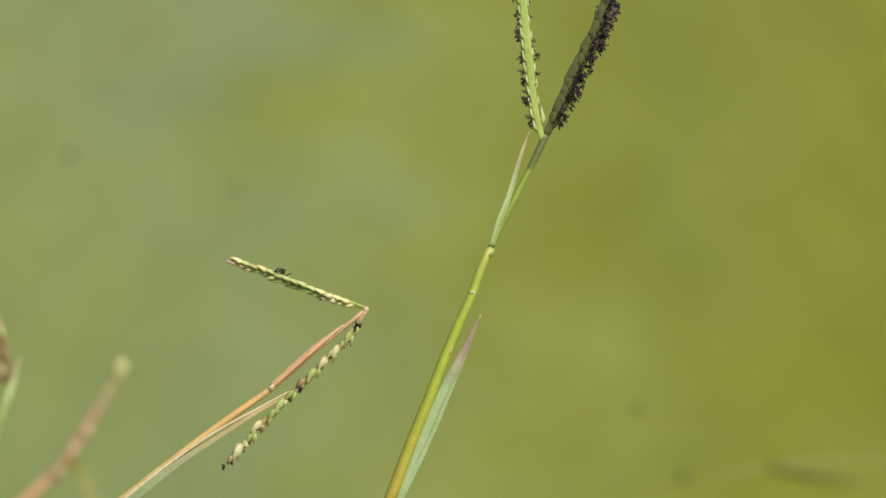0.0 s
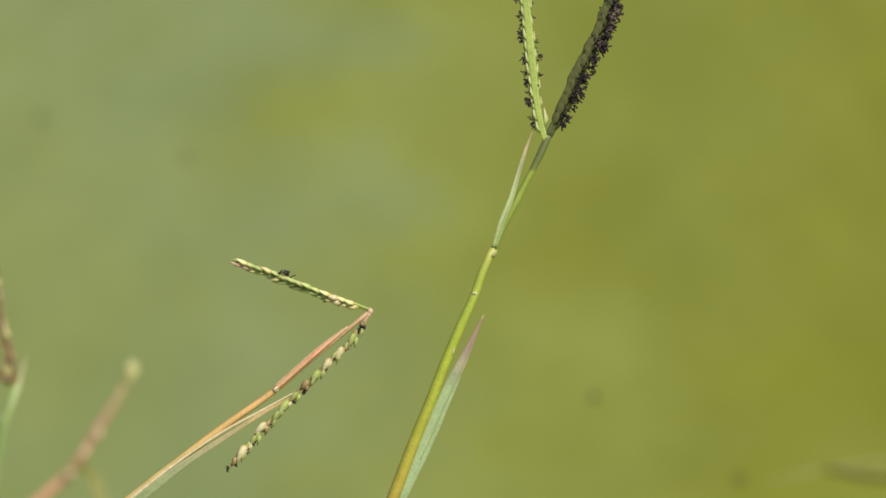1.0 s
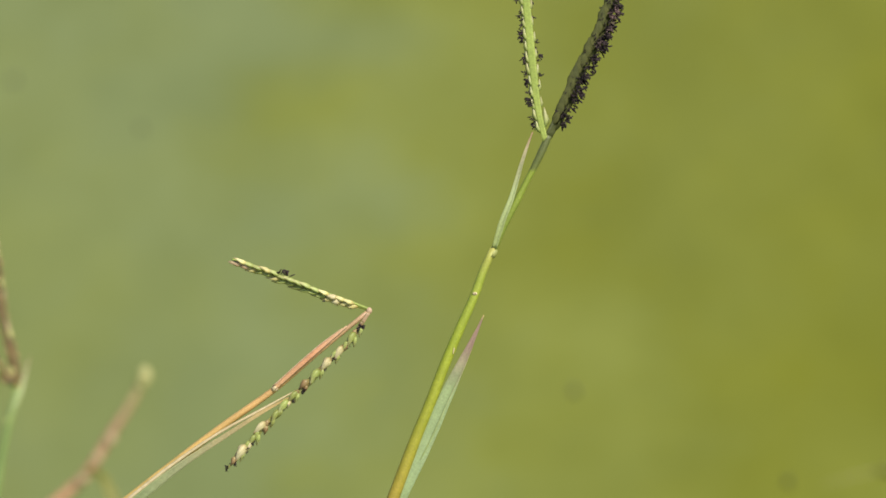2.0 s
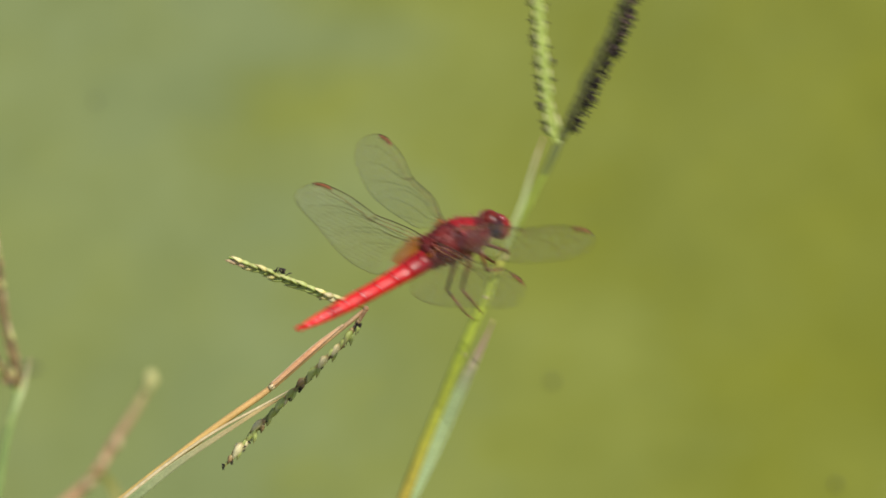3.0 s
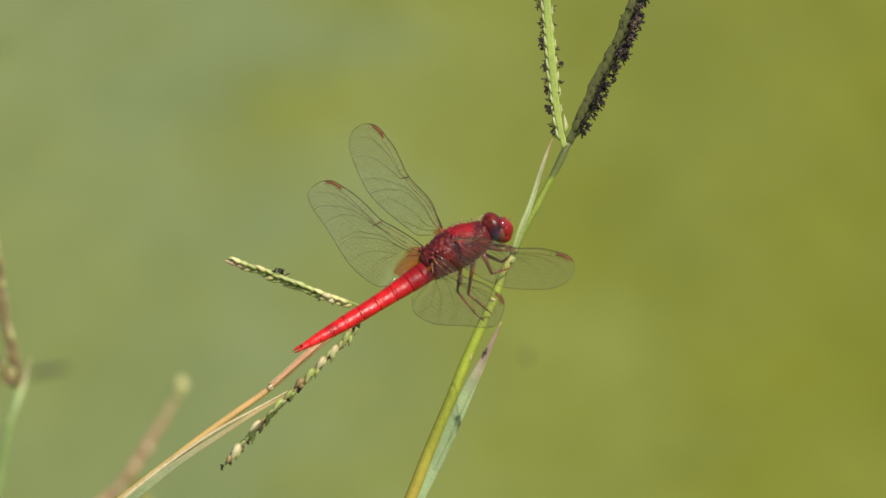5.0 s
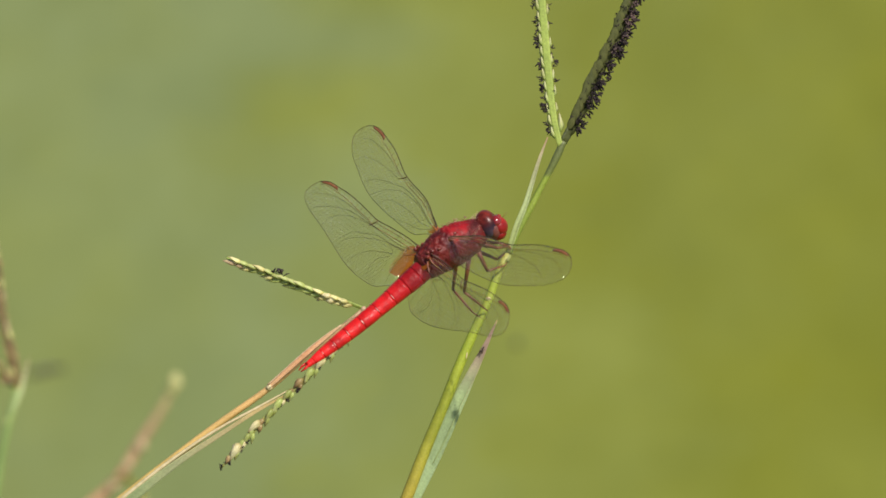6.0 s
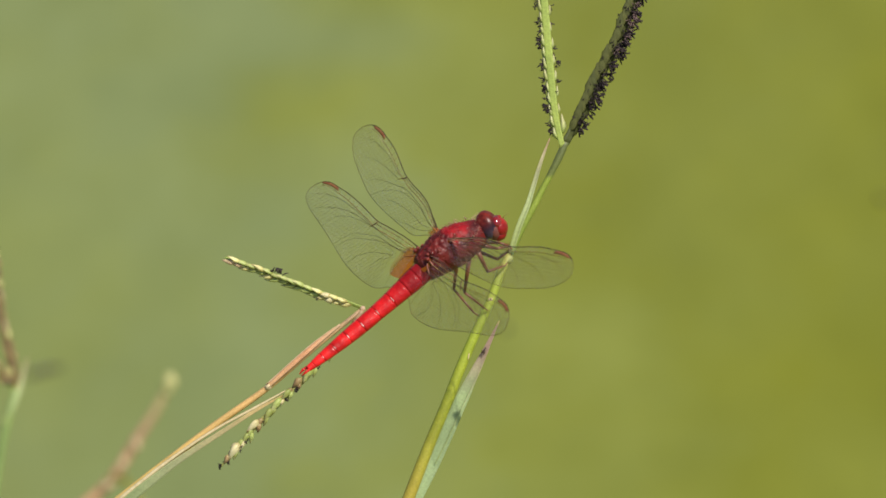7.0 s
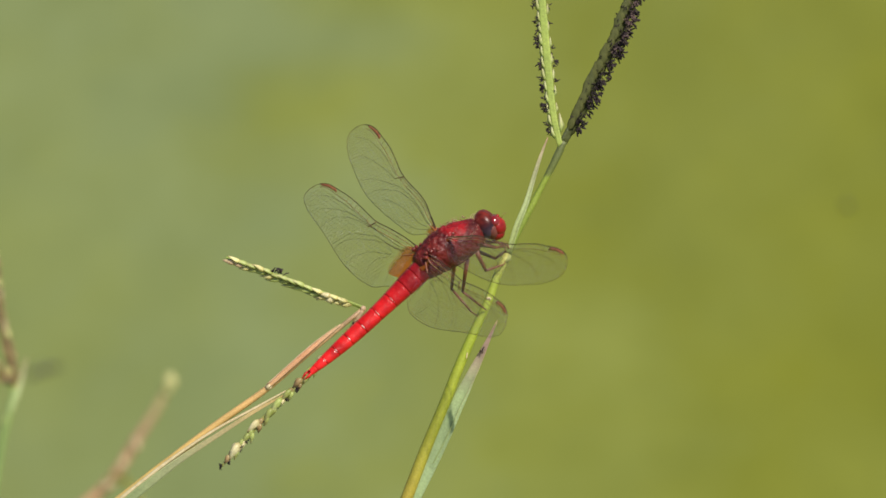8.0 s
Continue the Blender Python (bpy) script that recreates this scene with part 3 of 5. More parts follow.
    stigmas(r1, line, [(0.05 + 0.068 * k, 0.09 + 0.068 * k, 7 + (k * 5) % 6, (-1, -0.2, -0.1), 1.15 * MM, 0.75 * MM, 50 + k) for k in range(14)] + [
        (0.1, 0.95, 18, (1, 0, -0.2), 1.0 * MM, 0.7 * MM, 6)], STIGMA, "tiny dark purple stigmas")
    # right branch: shade put into its colour, with crowded dark stigmas along its lower side
    up2 = loc((16.6, 18.4, 0.1), (18.7, 22.3, 0.0), (21.45, 28.3, -0.6), (24.55, 34.6, -1.2), (26.85, 40.5, -1.8), (30.6, 53.0, -3.0), (34.0, 66.0, -4.0))
    r2, line2 = raceme(g, up2, (0.55, -0.3, 0.75), SHADED_SP, 1.5 * MM, 0.5 * MM, 0.2 * MM, 9, 2.0 * MM, RACHIS_SHADED,
                       "green flower branch with shade in its colour, crowded with dark stigmas", tilt=8, roll=30)
    stigmas(r2, line2, [(0.03, 0.22, 26, (0.85, -0.5, 0.3), 1.35 * MM, 1.0 * MM, 14), (0.22, 0.98, 210, (0.85, -0.5, 0.35), 1.45 * MM, 0.95 * MM, 15),
                        (0.06, 0.98, 110, (0.6, -0.3, 0.75), 1.05 * MM, 0.75 * MM, 17), (0.04, 0.98, 24, (-0.6, 0.35, 0.8), 1.05 * MM, 0.6 * MM, 18),
                        (0.3, 0.98, 16, (-0.2, 0.1, 1.0), 0.95 * MM, 0.6 * MM, 19)],
            STIGMA, "crowded dark purple stigmas")
    stigmas(r2, line2, [(0.33, 0.98, 110, (0.7, -0.4, 0.7), 1.45 * MM, 0.8 * MM, 16)], ANTHER, "mauve-brown withered anthers")
    return g


def bent_grass():
    """The dry stem with one raised and one folded flower branch."""
    base = (-132.0, -262.0, -85.0)
    g = thing("dry_grass", base, "dry orange grass stem with one raised and one drooping seed branch", "grass", "grasses in the pond")

    def loc(*p):
        return local(base, p)
    bm = bmesh.new()
    way = loc((-132, -262, -85), (-122, -190, -62), (-103, -110, -32), (-79.85, -66.2, -12), (-51.4, -40.3, -3), (-43.8, -34.3, -3), (-36.25, -28.55, -3),
              (-27.9, -22.6, -3), (-20.6, -16.4, -3), (-12.6, -9.9, -3))
    tube(bm, spline(way, 140), girths(way, [1.5, 1.4, 1.2, 0.95, 0.75, 0.66, 0.58, 0.5, 0.4, 0.36], 140), 10, groove=0.03)
    culm = part("culm", bm, STRAW, g, "orange dry stem")
    bm = bmesh.new()
    blob(bm, loc((-27.9, -22.5, -2.5))[0], (0.55 * MM, 0.55 * MM, 0.5 * MM), 12, 10)
    part("node", bm, CREAMLEAF, culm, "pale swollen stem node")
    bm = bmesh.new()
    blob(bm, loc((-12.55, -9.85, -2.8))[0], (0.48 * MM, 0.55 * MM, 0.45 * MM), 12, 10)
    part("joint", bm, JOINT, culm, "pale branch joint")
    bm = bmesh.new()
    ribbon(bm, spline(loc((-28.0, -22.5, -2.4), (-24.4, -19.3, -2.3), (-20.4, -15.8, -2.3), (-16.2, -12.4, -2.5)), 24),
           [0.4 * MM, 0.42 * MM, 0.36 * MM, 0.12 * MM], 0.00025, 0.7, (20, 10))
    sheath = part("sheath", bm, RUSSET, g, "russet papery leaf sheath")
    bm = bmesh.new()
    tube(bm, spline(loc((-28.1, -22.1, -2.1), (-24.6, -18.85, -2.0), (-20.6, -15.4, -2.0), (-17.0, -12.7, -2.2)), 24), [0.12 * MM, 0.09 * MM, 0.10 * MM, 0.03 * MM], 5)
    part("sheath_margin", bm, JOINT, sheath, "pale papery sheath edge")
    bm = bmesh.new()
    way = loc((-101, -112, -31.0), (-75.4, -64.5, -9.6), (-49.8, -40.15, -1.5), (-42.6, -34.55, -1.5), (-35.65, -30.0, -1.6), (-30.0, -26.4, -1.8), (-23.8, -23.0, -2.4))
    ribbon(bm, spline(way, 60), girths(way, [1.1, 1.0, 0.8, 0.55, 0.38, 0.26, 0.08], 60), 0.00025, 0.10, (-12, -4))
    leaf = part("leaf", bm, DRYLEAF, g, "dry grey-green leaf along the stem")
    bm = bmesh.new()
    way = loc((-76.0, -64.6, -9.2), (-50.8, -39.75, -1.4), (-43.35, -34.0, -1.4), (-36.1, -29.2, -1.5), (-30.2, -26.0, -1.7), (-24.6, -22.9, -2.2))
    tube(bm, spline(way, 40), girths(way, [0.4, 0.34, 0.30, 0.24, 0.22, 0.10], 40), 6)
    part("leaf_margin", bm, CREAMLEAF, leaf, "cream-coloured rolled leaf edge")
    up = loc((-12.5, -9.7, -3), (-16.0, -8.4, -3), (-22.0, -6.3, -3), (-28.5, -3.7, -3), (-34.9, -1.45, -3))
    kinds = [SP_SHORT_YELLOW[0], SP_SHORT_YELLOW[1], SP_SHORT_CREAM[1], SP_SHORT_YELLOW[0]] + [SP_SHARP_GREEN[k % 2] for k in range(6)] + [
        SP_SHORT_YELLOW[1], SP_SHARP_GREEN[0], SP_SHARP_GREEN[1], SP_SHORT_YELLOW[0], SP_TAN, SP_TAN]
    low = [(0.08 + 0.056 * k, -1, m, 1.0 if k < 13 else 0.9) for k, m in enumerate(kinds)]
    high = [(0.11 + 0.06 * k, 1, kinds[min(k, 15)], 0.95) for k in range(14)]
    r1, line = raceme(g, up, (-0.28, -0.55, 0.8), SP_SHARP_GREEN, 1.55 * MM, 0.12 * MM, 0.22 * MM, 21, 0.7 * MM, RACHIS,
                      "raised seed branch with small green spikelets", tilt=12, roll=14, jitter=8, plan=low + high)
    stigmas(r1, line, [(0.58, 0.66, 7, (0.2, 1, 0.2), 0.8 * MM, 0.8 * MM, 22), (0.15, 0.5, 5, (0, -1, 0), 0.9 * MM, 0.5 * MM, 23)],
            STIGMA, "small black withered stigmas")
    down = loc((-12.6, -10.1, -2.6), (-15.4, -14.3, -2.2), (-19.6, -18.5, -2.0), (-23.6, -22.6, -2.0), (-29.1, -28.1, -2.0), (-35.7, -35.6, -2.2))
    g1, g2 = SP_SHORT_GREEN
    c1, c2 = SP_SHORT_CREAM
    beads = [(0.05, SP_SHORT_BROWN, 0.7), (0.11, g1, 1.0), (0.20, c1, 1.0), (0.28, c2, 0.95), (0.355, g2, 1.05), (0.43, SP_SHORT_BROWN, 1.0), (0.50, g1, 0.9),
             (0.56, g2, 1.0), (0.625, g1, 1.0), (0.71, c1, 1.0), (0.785, g2, 0.8), (0.85, c2, 1.1)]
    r2, line = raceme(g, down, (0.1, -0.1, 0.95), SP_SHORT_CREAM, 2.8 * MM, 0.1 * MM, 0.15 * MM, 31, 0.8 * MM, RACHIS_BROWN,
                      "drooping seed branch of cream, green and brown spikelets", tilt=9, roll=24, jitter=12, plan=[(a, 1, m, 1.2 * z) for a, m, z in beads + [(0.925, SP_SHORT_BROWN, 0.8)]] + [(0.07 + 0.054 * k, -1, (g2, g1, SP_SHORT_BROWN, g2, c1)[k % 5], 0.85) for k in range(16)] + [
                          (0.10 + 0.066 * k, 1, (SP_SHORT_BROWN, g1, g2)[k % 3], 0.8) for k in range(13)])
    stigmas(r2, line, [(0.08 + 0.0775 * k, 0.13 + 0.0775 * k, 5, (0.6, -0.5, 0.6), 0.45 * MM, 0.45 * MM, 60 + k) for k in range(12)] + [
        (0.96, 1.0, 5, (-0.4, -0.6, 0.3), 0.2 * MM, 0.5 * MM, 33), (0.06, 0.09, 12, (0.3, -0.4, 0.6), 0.3 * MM, 0.6 * MM, 34)],
            STIGMA, "dark brown withered flower remains")
    return g


def edge_grass():
    """A second flowering stem a little behind, at the edge of the view."""
    base = (-126.0, -275.0, -170.0)
    g = thing("flowering_grass", base, "green grass stem behind, with brown flower branches", "grass", "grasses in the pond")

    def loc(*p):
        return local(base, [p[0]] + [(x * 1.099, y * 1.099, z - 110) for x, y, z in p[1:]] if p[0] == base else [(x * 1.099, y * 1.099, z - 110) for x, y, z in p])
    bm = bmesh.new()
    tube(bm, spline(loc(base, (-100, -180, -105), (-82, -70, -85), (-78.0, -43.5, -80), (-76.2, -33.0, -80), (-74.0, -24.6, -80)), 50),
         [1.5 * MM, 1.3 * MM, 1.1 * MM, 0.9 * MM, 0.75 * MM], 10)
    part("culm", bm, FARGREEN, g, "green stem")
    bm = bmesh.new()
    ribbon(bm, spline(loc((-76.0, -31.0, -79.5), (-73.4, -24.5, -79.5), (-72.0, -19.0, -79.5)), 16), [0.5 * MM, 0.5 * MM, 0.05 * MM], 0.0002, 0.4)
    part("leaf", bm, BLADE, g, "short pale leaf")
    r, line = raceme(g, loc((-74.0, -24.6, -80), (-74.6, -19.5, -80), (-76.2, -13.0, -80), (-77.3, -5.3, -80), (-78.8, 4.0, -80), (-81, 16, -80)),
                     (-0.5, 0, 0.8), SP_BROWN * 3 + SP_YELLOW[:1] + [SP_TAN], 2.0 * MM, 0.3 * MM, 0.2 * MM, 41, 1.0 * MM, DRYLEAF,
                     "brown and tan upright flower branch", tilt=12)
    stigmas(r, line, [(0.05, 0.95, 14, (0.3, 0, 0.9), 0.8 * MM, 0.8 * MM, 42)], STIGMA, "dark stigmas")
    r, line = raceme(g, loc((-74.2, -24.9, -80), (-76.0, -22.5, -80), (-79.5, -17.5, -80), (-85, -9, -80), (-92, 0, -80)),
                     (-0.5, 0.3, 0.7), SP_BROWN + SP_OLIVE[:2], 2.0 * MM, 0.3 * MM, 0.2 * MM, 43, 1.0 * MM, RACHIS,
                     "dark leaning flower branch", tilt=12)
    stigmas(r, line, [(0.05, 0.95, 36, (0.3, 0, 0.9), 0.9 * MM, 1.0 * MM, 44)], STIGMA, "dark stigmas")
    return g


def far_stalk():
    """A reddish stalk farther back, near the water."""
    base = (-150.0, -140.0, -335.0)
    g = thing("grass_stalk", base, "reddish withered grass stalk with a pale yellow tip, farther back", "grass", "grasses in the pond")

    def loc(*p):
        return local(base, [q if q == base else (q[0] * 1.0626, q[1] * 1.0626, q[2] - 80) for q in p])
    bm = bmesh.new()
    tube(bm, spline(loc(base, (-112, -95, -268), (-84.5, -51.0, -250), (-76.5, -43.5, -250), (-72.0, -36.0, -250), (-67.8, -29.6, -250), (-65.0, -24.0, -250)), 40),
         [1.8 * MM, 1.6 * MM, 1.45 * MM, 1.3 * MM, 0.95 * MM], 9)
    part("culm", bm, REDSTALK, g, "reddish-brown stalk")
    rng = random.Random(51)
    for k, (x, y, s, m) in enumerate(((-65.0, -23.8, 1.3, HUSK), (-65.6, -25.4, 1.0, HUSK), (-71.8, -36.6, 0.9, TAN), (-74.6, -40.6, 0.8, TAN),
                                      (-77.6, -44.6, 1.0, TAN))):
        bm = bmesh.new()
        p = loc((x, y, -249.2))[0]
        blob(bm, p, (s * 1.15 * MM, s * 1.5 * MM, s * 1.1 * MM), 10, 8, lambda c: Vector((c.x * (1 - 0.3 * c.y), c.y, c.z * (1 - 0.3 * c.y))))
        part("bud", bm, m, g, "pale yellow bud" if k < 2 else "pale tan bud")
    bm = bmesh.new()
    ribbon(bm, spline(loc((-77.5, -43.5, -246), (-74.0, -43.5, -243), (-70.5, -50, -240), (-67.5, -66, -238), (-66, -84, -238)), 24),
           [0.4 * MM, 1.3 * MM, 1.9 * MM, 2.0 * MM, 1.2 * MM], 0.0003, 0.3)
    part("leaf", bm, OLIVELEAF, g, "drooping olive-green leaf")
    return g


PERCH = perch_grass()
BENT = bent_grass()
EDGE = edge_grass()
STALK = far_stalk()


# ---- floating bits on the water ----
def on_water(right, up):
    """Where the line of sight through a spot of the perch plane (mm) meets the water."""
    p = FRAME @ Vector((right * MM, up * MM, 0))
    d = p - EYE
    return EYE + d * (EYE.z / -d.z)


def floater(seed, length, width, spin, label):
    rng = random.Random(seed)
    ob = new("floating_debris")
    bm = bmesh.new()

    def shape(c):
        w = 1 + 0.35 * noise.noise(c * 2.2 + Vector((seed, 0, 0)))
        return Vector((c.x * w, c.y * w, c.z * (0.8 + 0.4 * rng.random())))
    blob(bm, (0, 0, 0.0004), (length / 2, width / 2, 0.0012), 14, 10, shape)
    part("fragment", bm, DEBRIS, ob)
    bm = bmesh.new()
    tube(bm, [Vector((-length * 0.4, 0, 0.001)), Vector((0, width * 0.2, 0.0016)), Vector((length * 0.55, width * 0.1, 0.0008))],
         [0.0004, 0.0005, 0.0003], 6)
    part("stalk", bm, DEBRIS, ob)
    ob.matrix_basis = Matrix.Translation(on_water(0, 0)) @ pose(0, 0, 0, 0, 0, spin)
    return tagged(ob, label, "debris", "floating bits")


FLOAT_A = floater(1, 0.0020, 0.0016, 10, "small dark plant fragment drifting on the pond")
FLOAT_B = floater(2, 0.0018, 0.0014, 40, "small dark plant fragment drifting on the pond")
FLOAT_C = floater(3, 0.0022, 0.0014, 80, "small dark plant fragment drifting on the pond")
FLOAT_D = floater(4, 0.0095, 0.0011, 0, "long dark plant fragment drifting on the pond")


def floating_stalk():
    ob = new("floating_stalk")
    bm = bmesh.new()
    tube(bm, spline([(-0.034, -0.006, -0.0006), (-0.016, -0.001, 0.0), (0.004, 0.001, 0.0002), (0.03, -0.001, 0.0), (0.06, 0.002, -0.0004)], 30),
         [0.0002, 0.0005, 0.0007, 0.0007, 0.0006], 8)
    part("stem", bm, DRIFT, ob)
    bm = bmesh.new()
    ribbon(bm, spline([(-0.01, 0.0, 0.0006), (0.0, -0.006, 0.0012), (0.012, -0.010, 0.0006)], 12), [0.0006, 0.0012, 0.0002], 0.0003, 0.2)
    part("leaf", bm, DRIFT, ob)
    ob.matrix_basis = Matrix.Translation(on_water(60, -35))
    return tagged(ob, "limp olive-brown plant stalk drifting on the pond", "debris", "floating bits")


FLOAT_F = floating_stalk()
FLOAT_G = floater(6, 0.0012, 0.0010, 25, "small dark plant fragment drifting on the pond")
FLOAT_E = floater(5, 0.0022, 0.0018, 70, "small dark plant fragment drifting on the pond")


def gnat():
    """A tiny dark fly that settles on the leaf of the perch, along +x from its foot."""
    ob = new("small_fly")
    bm = bmesh.new()
    blob(bm, (0, 0, 0.16 * MM), (0.42 * MM, 0.17 * MM, 0.16 * MM), 10, 8, lambda c: Vector((c.x, c.y * (1 - 0.25 * c.x), c.z)))
    part("body", bm, STIGMA, ob)
    bm = bmesh.new()
    blob(bm, (0.44 * MM, 0, 0.17 * MM), (0.14 * MM, 0.16 * MM, 0.14 * MM), 9, 7)
    part("head", bm, STIGMA, ob)
    for side in (1, -1):
        bm = bmesh.new()
        ribbon(bm, [Vector((0.1, side * 0.1, 0.3)) * MM, Vector((-0.3, side * 0.2, 0.34)) * MM, Vector((-0.65, side * 0.22, 0.3)) * MM],
               [0.03 * MM, 0.13 * MM, 0.02 * MM], 0.00002, 0.0)
        part("wing", bm, VEIN, ob)
        for x in (0.2, 0.0, -0.2):
            bm = bmesh.new()
            tube(bm, [Vector((x, side * 0.1, 0.12)) * MM, Vector((x, side * 0.3, 0.2)) * MM, Vector((x, side * 0.4, 0.0)) * MM], [0.025 * MM, 0.02 * MM], 4)
            part("leg", bm, STIGMA, ob)
    return tagged(ob, "tiny dark fly settling on the grass leaf", "fly")


GNAT = gnat()


# ---- the dragonfly: x ahead, y to its left, z up its back; millimetres ----
def wing_outline(s, front, rear, tip, bend):
    """Front and rear edge of a wing at span fraction s, in span lengths, rounded off beyond bend."""
    s = min(s, 1.0)
    f, r = lerp_cubic(front, s), -lerp_cubic(rear, s)
    if s > bend:
        end = math.sqrt(max(0.0, 1 - ((s - bend) / (1 - bend)) ** 2))
        f, r = tip + (f - tip) * end, tip + (r - tip) * end
    return f, r


def outline_fore(s):
    return wing_outline(s, [-0.003, 0.011, 0.0246, 0.0185, 0.0046, -0.001, 0.0114, 0.020, 0.0154, 0.0123, 0.0123],
                        [0.046, 0.125, 0.154, 0.177, 0.198, 0.214, 0.2215, 0.2155, 0.203, 0.191, 0.185], -0.108, 0.84)


def outline_hind(s):
    return wing_outline(s, [0.005, 0.010, 0.0074, 0.001, -0.0067, 0.0034, 0.0151, 0.0218, 0.020, 0.0168, 0.015],
                        [0.255, 0.309, 0.319, 0.3155, 0.302, 0.277, 0.248, 0.220, 0.196, 0.1745, 0.1645], -0.10, 0.86)


# long veins as (span, chord) fractions
FORE_VEINS = (((0.05, 0.25), (0.25, 0.22), (0.40, 0.22), (0.48, 0.34), (0.54, 0.47), (0.63, 0.71), (0.68, 0.98)),
              ((0.05, 0.30), (0.25, 0.27), (0.38, 0.31), (0.48, 0.52), (0.57, 0.98)),
              ((0.49, 0.20), (0.58, 0.29), (0.66, 0.40), (0.75, 0.54), (0.82, 0.74), (0.85, 0.98)),
              ((0.51, 0.15), (0.70, 0.20), (0.84, 0.30), (0.95, 0.60)), ((0.06, 0.42), (0.14, 0.53), (0.26, 0.56), (0.40, 0.65), (0.48, 0.98)),
              ((0.03, 0.55), (0.10, 0.72), (0.20, 0.85), (0.30, 0.98)))
HIND_VEINS = (((0.05, 0.15), (0.12, 0.18), (0.27, 0.16), (0.40, 0.145), (0.50, 0.22), (0.58, 0.31), (0.66, 0.48), (0.72, 0.72), (0.74, 0.98)),
              ((0.39, 0.13), (0.52, 0.19), (0.64, 0.29), (0.76, 0.50), (0.85, 0.76), (0.88, 0.97)),
              ((0.43, 0.13), (0.60, 0.17), (0.80, 0.26), (0.95, 0.55)),
              ((0.06, 0.20), (0.20, 0.24), (0.31, 0.235), (0.46, 0.41), (0.55, 0.74), (0.58, 0.98)),
              ((0.06, 0.22), (0.24, 0.255), (0.34, 0.33), (0.47, 0.56), (0.52, 0.75), (0.54, 0.97)),
              ((0.08, 0.24), (0.21, 0.26), (0.155, 0.32), (0.15, 0.41), (0.22, 0.58), (0.23, 0.75), (0.16, 0.98)),
              ((0.15, 0.37), (0.28, 0.50), (0.36, 0.70), (0.40, 0.98)), ((0.06, 0.30), (0.08, 0.50), (0.06, 0.75), (0.05, 0.97)))


def wing_meshes(shape, length, nodus, amber, seed, veins, cell):
    """Membrane, veins, front veins, stigma and amber base of one wing: span along +x, front edge towards +y."""
    rng = random.Random(seed)
    L = length * MM

    def at(s, c, lift=0.0):
        f, r = shape(s)
        y = f + (r - f) * c
        z = 0.0035 * math.sin(c * 22) * (1 - c) + 0.006 * math.sin(math.pi * s) * (1 - c) + lift
        return Vector((s * L, y * L, z * L))

    def inside(x, y):
        s = x / L
        if s < 0.12 or s > 0.985:
            return None
        f, r = shape(s)
        c = (y / L - f) / (r - f)
        return (s, c) if 0.14 < c < 0.995 else None
    parts = {}
    bm = bmesh.new()
    nx, ny = 48, 14
    grid = [[bm.verts.new(at(1 - (1 - i / nx) ** 1.5, j / ny)) for j in range(ny + 1)] for i in range(nx + 1)]
    for i in range(nx):
        for j in range(ny):
            bm.faces.new((grid[i][j], grid[i + 1][j], grid[i + 1][j + 1], grid[i][j + 1]))
    bmesh.ops.remove_doubles(bm, verts=bm.verts, dist=1e-7)
    parts["membrane"] = bm
    # network of cells
    bm = bmesh.new()
    pitch = 0.46 * MM
    cache = {}

    def node(i, j):
        if (i, j) not in cache:
            x = i * pitch * 0.8660
            y = j * pitch * 0.5
            cache[(i, j)] = (x + rng.uniform(-0.17, 0.17) * pitch, y + rng.uniform(-0.17, 0.17) * pitch)
        return cache[(i, j)]
    for i in range(0, int(length / 0.39)):
        for j in range(-60, 12):
            m = (j + (3 if i % 2 else 0)) % 6
            near = ()
            if m == 0:
                near = ((i, j + 2), )
            elif m == 2:
                near = ((i + 1, j + 1), (i - 1, j + 1))
            if m not in (0, 2):
                continue
            a = node(i, j)
            for k in near:
                b = node(*k)
                ia, ib = inside(*a), inside(*b)
                if ia and ib:
                    tube(bm, [at(*ia), at(*ib)], [0.021 * MM, 0.021 * MM], 3)
    parts["vein_net"] = bm
    # long veins that branch off and sweep to the rear edge
    bm = bmesh.new()
    for vein in veins:
        path = spline([(a, b, 0.0) for a, b in vein], 26)
        tube(bm, [at(p.x, min(p.y, 0.99), 0.0006) for p in path], [0.034 * MM, 0.026 * MM, 0.017 * MM], 4)
        parts.setdefault("long_vein", []).append(bm)
        bm = bmesh.new()
    edge = [at(1 - (1 - k / 70) ** 1.6, 1.0) for k in range(71)]
    tube(bm, edge, [0.040 * MM, 0.048 * MM, 0.045 * MM], 4)
    tip = [at(1 - 0.12 * (1 - k / 16) ** 1.6, 0.0) for k in range(17)]
    tube(bm, tip, [0.075 * MM, 0.06 * MM, 0.045 * MM], 4)
    tube(bm, [at(-0.035, 0.02), at(0.02, 0.0, 0.003), at(0.09, 0.0, 0.004)], [0.10 * MM, 0.15 * MM, 0.07 * MM], 5)
    tube(bm, [at(k / 50 * 0.95, 0.0) for k in range(51)], [0.085 * MM, 0.078 * MM, 0.08 * MM], 5)
    parts["wing_margin"] = bm
    # thick front veins and the ladder between them
    bm = bmesh.new()
    tube(bm, [at(0.01 + k / 20 * (nodus - 0.01), 0.055, 0.001) for k in range(21)], [0.06 * MM, 0.05 * MM], 5)
    tube(bm, [at(0.01 + k / 40 * 0.93, 0.13 - 0.02 * math.exp(-((k / 40 - 0.5) / 0.05) ** 2), 0.001) for k in range(41)], [0.075 * MM, 0.062 * MM, 0.052 * MM], 5)
    s = 0.05
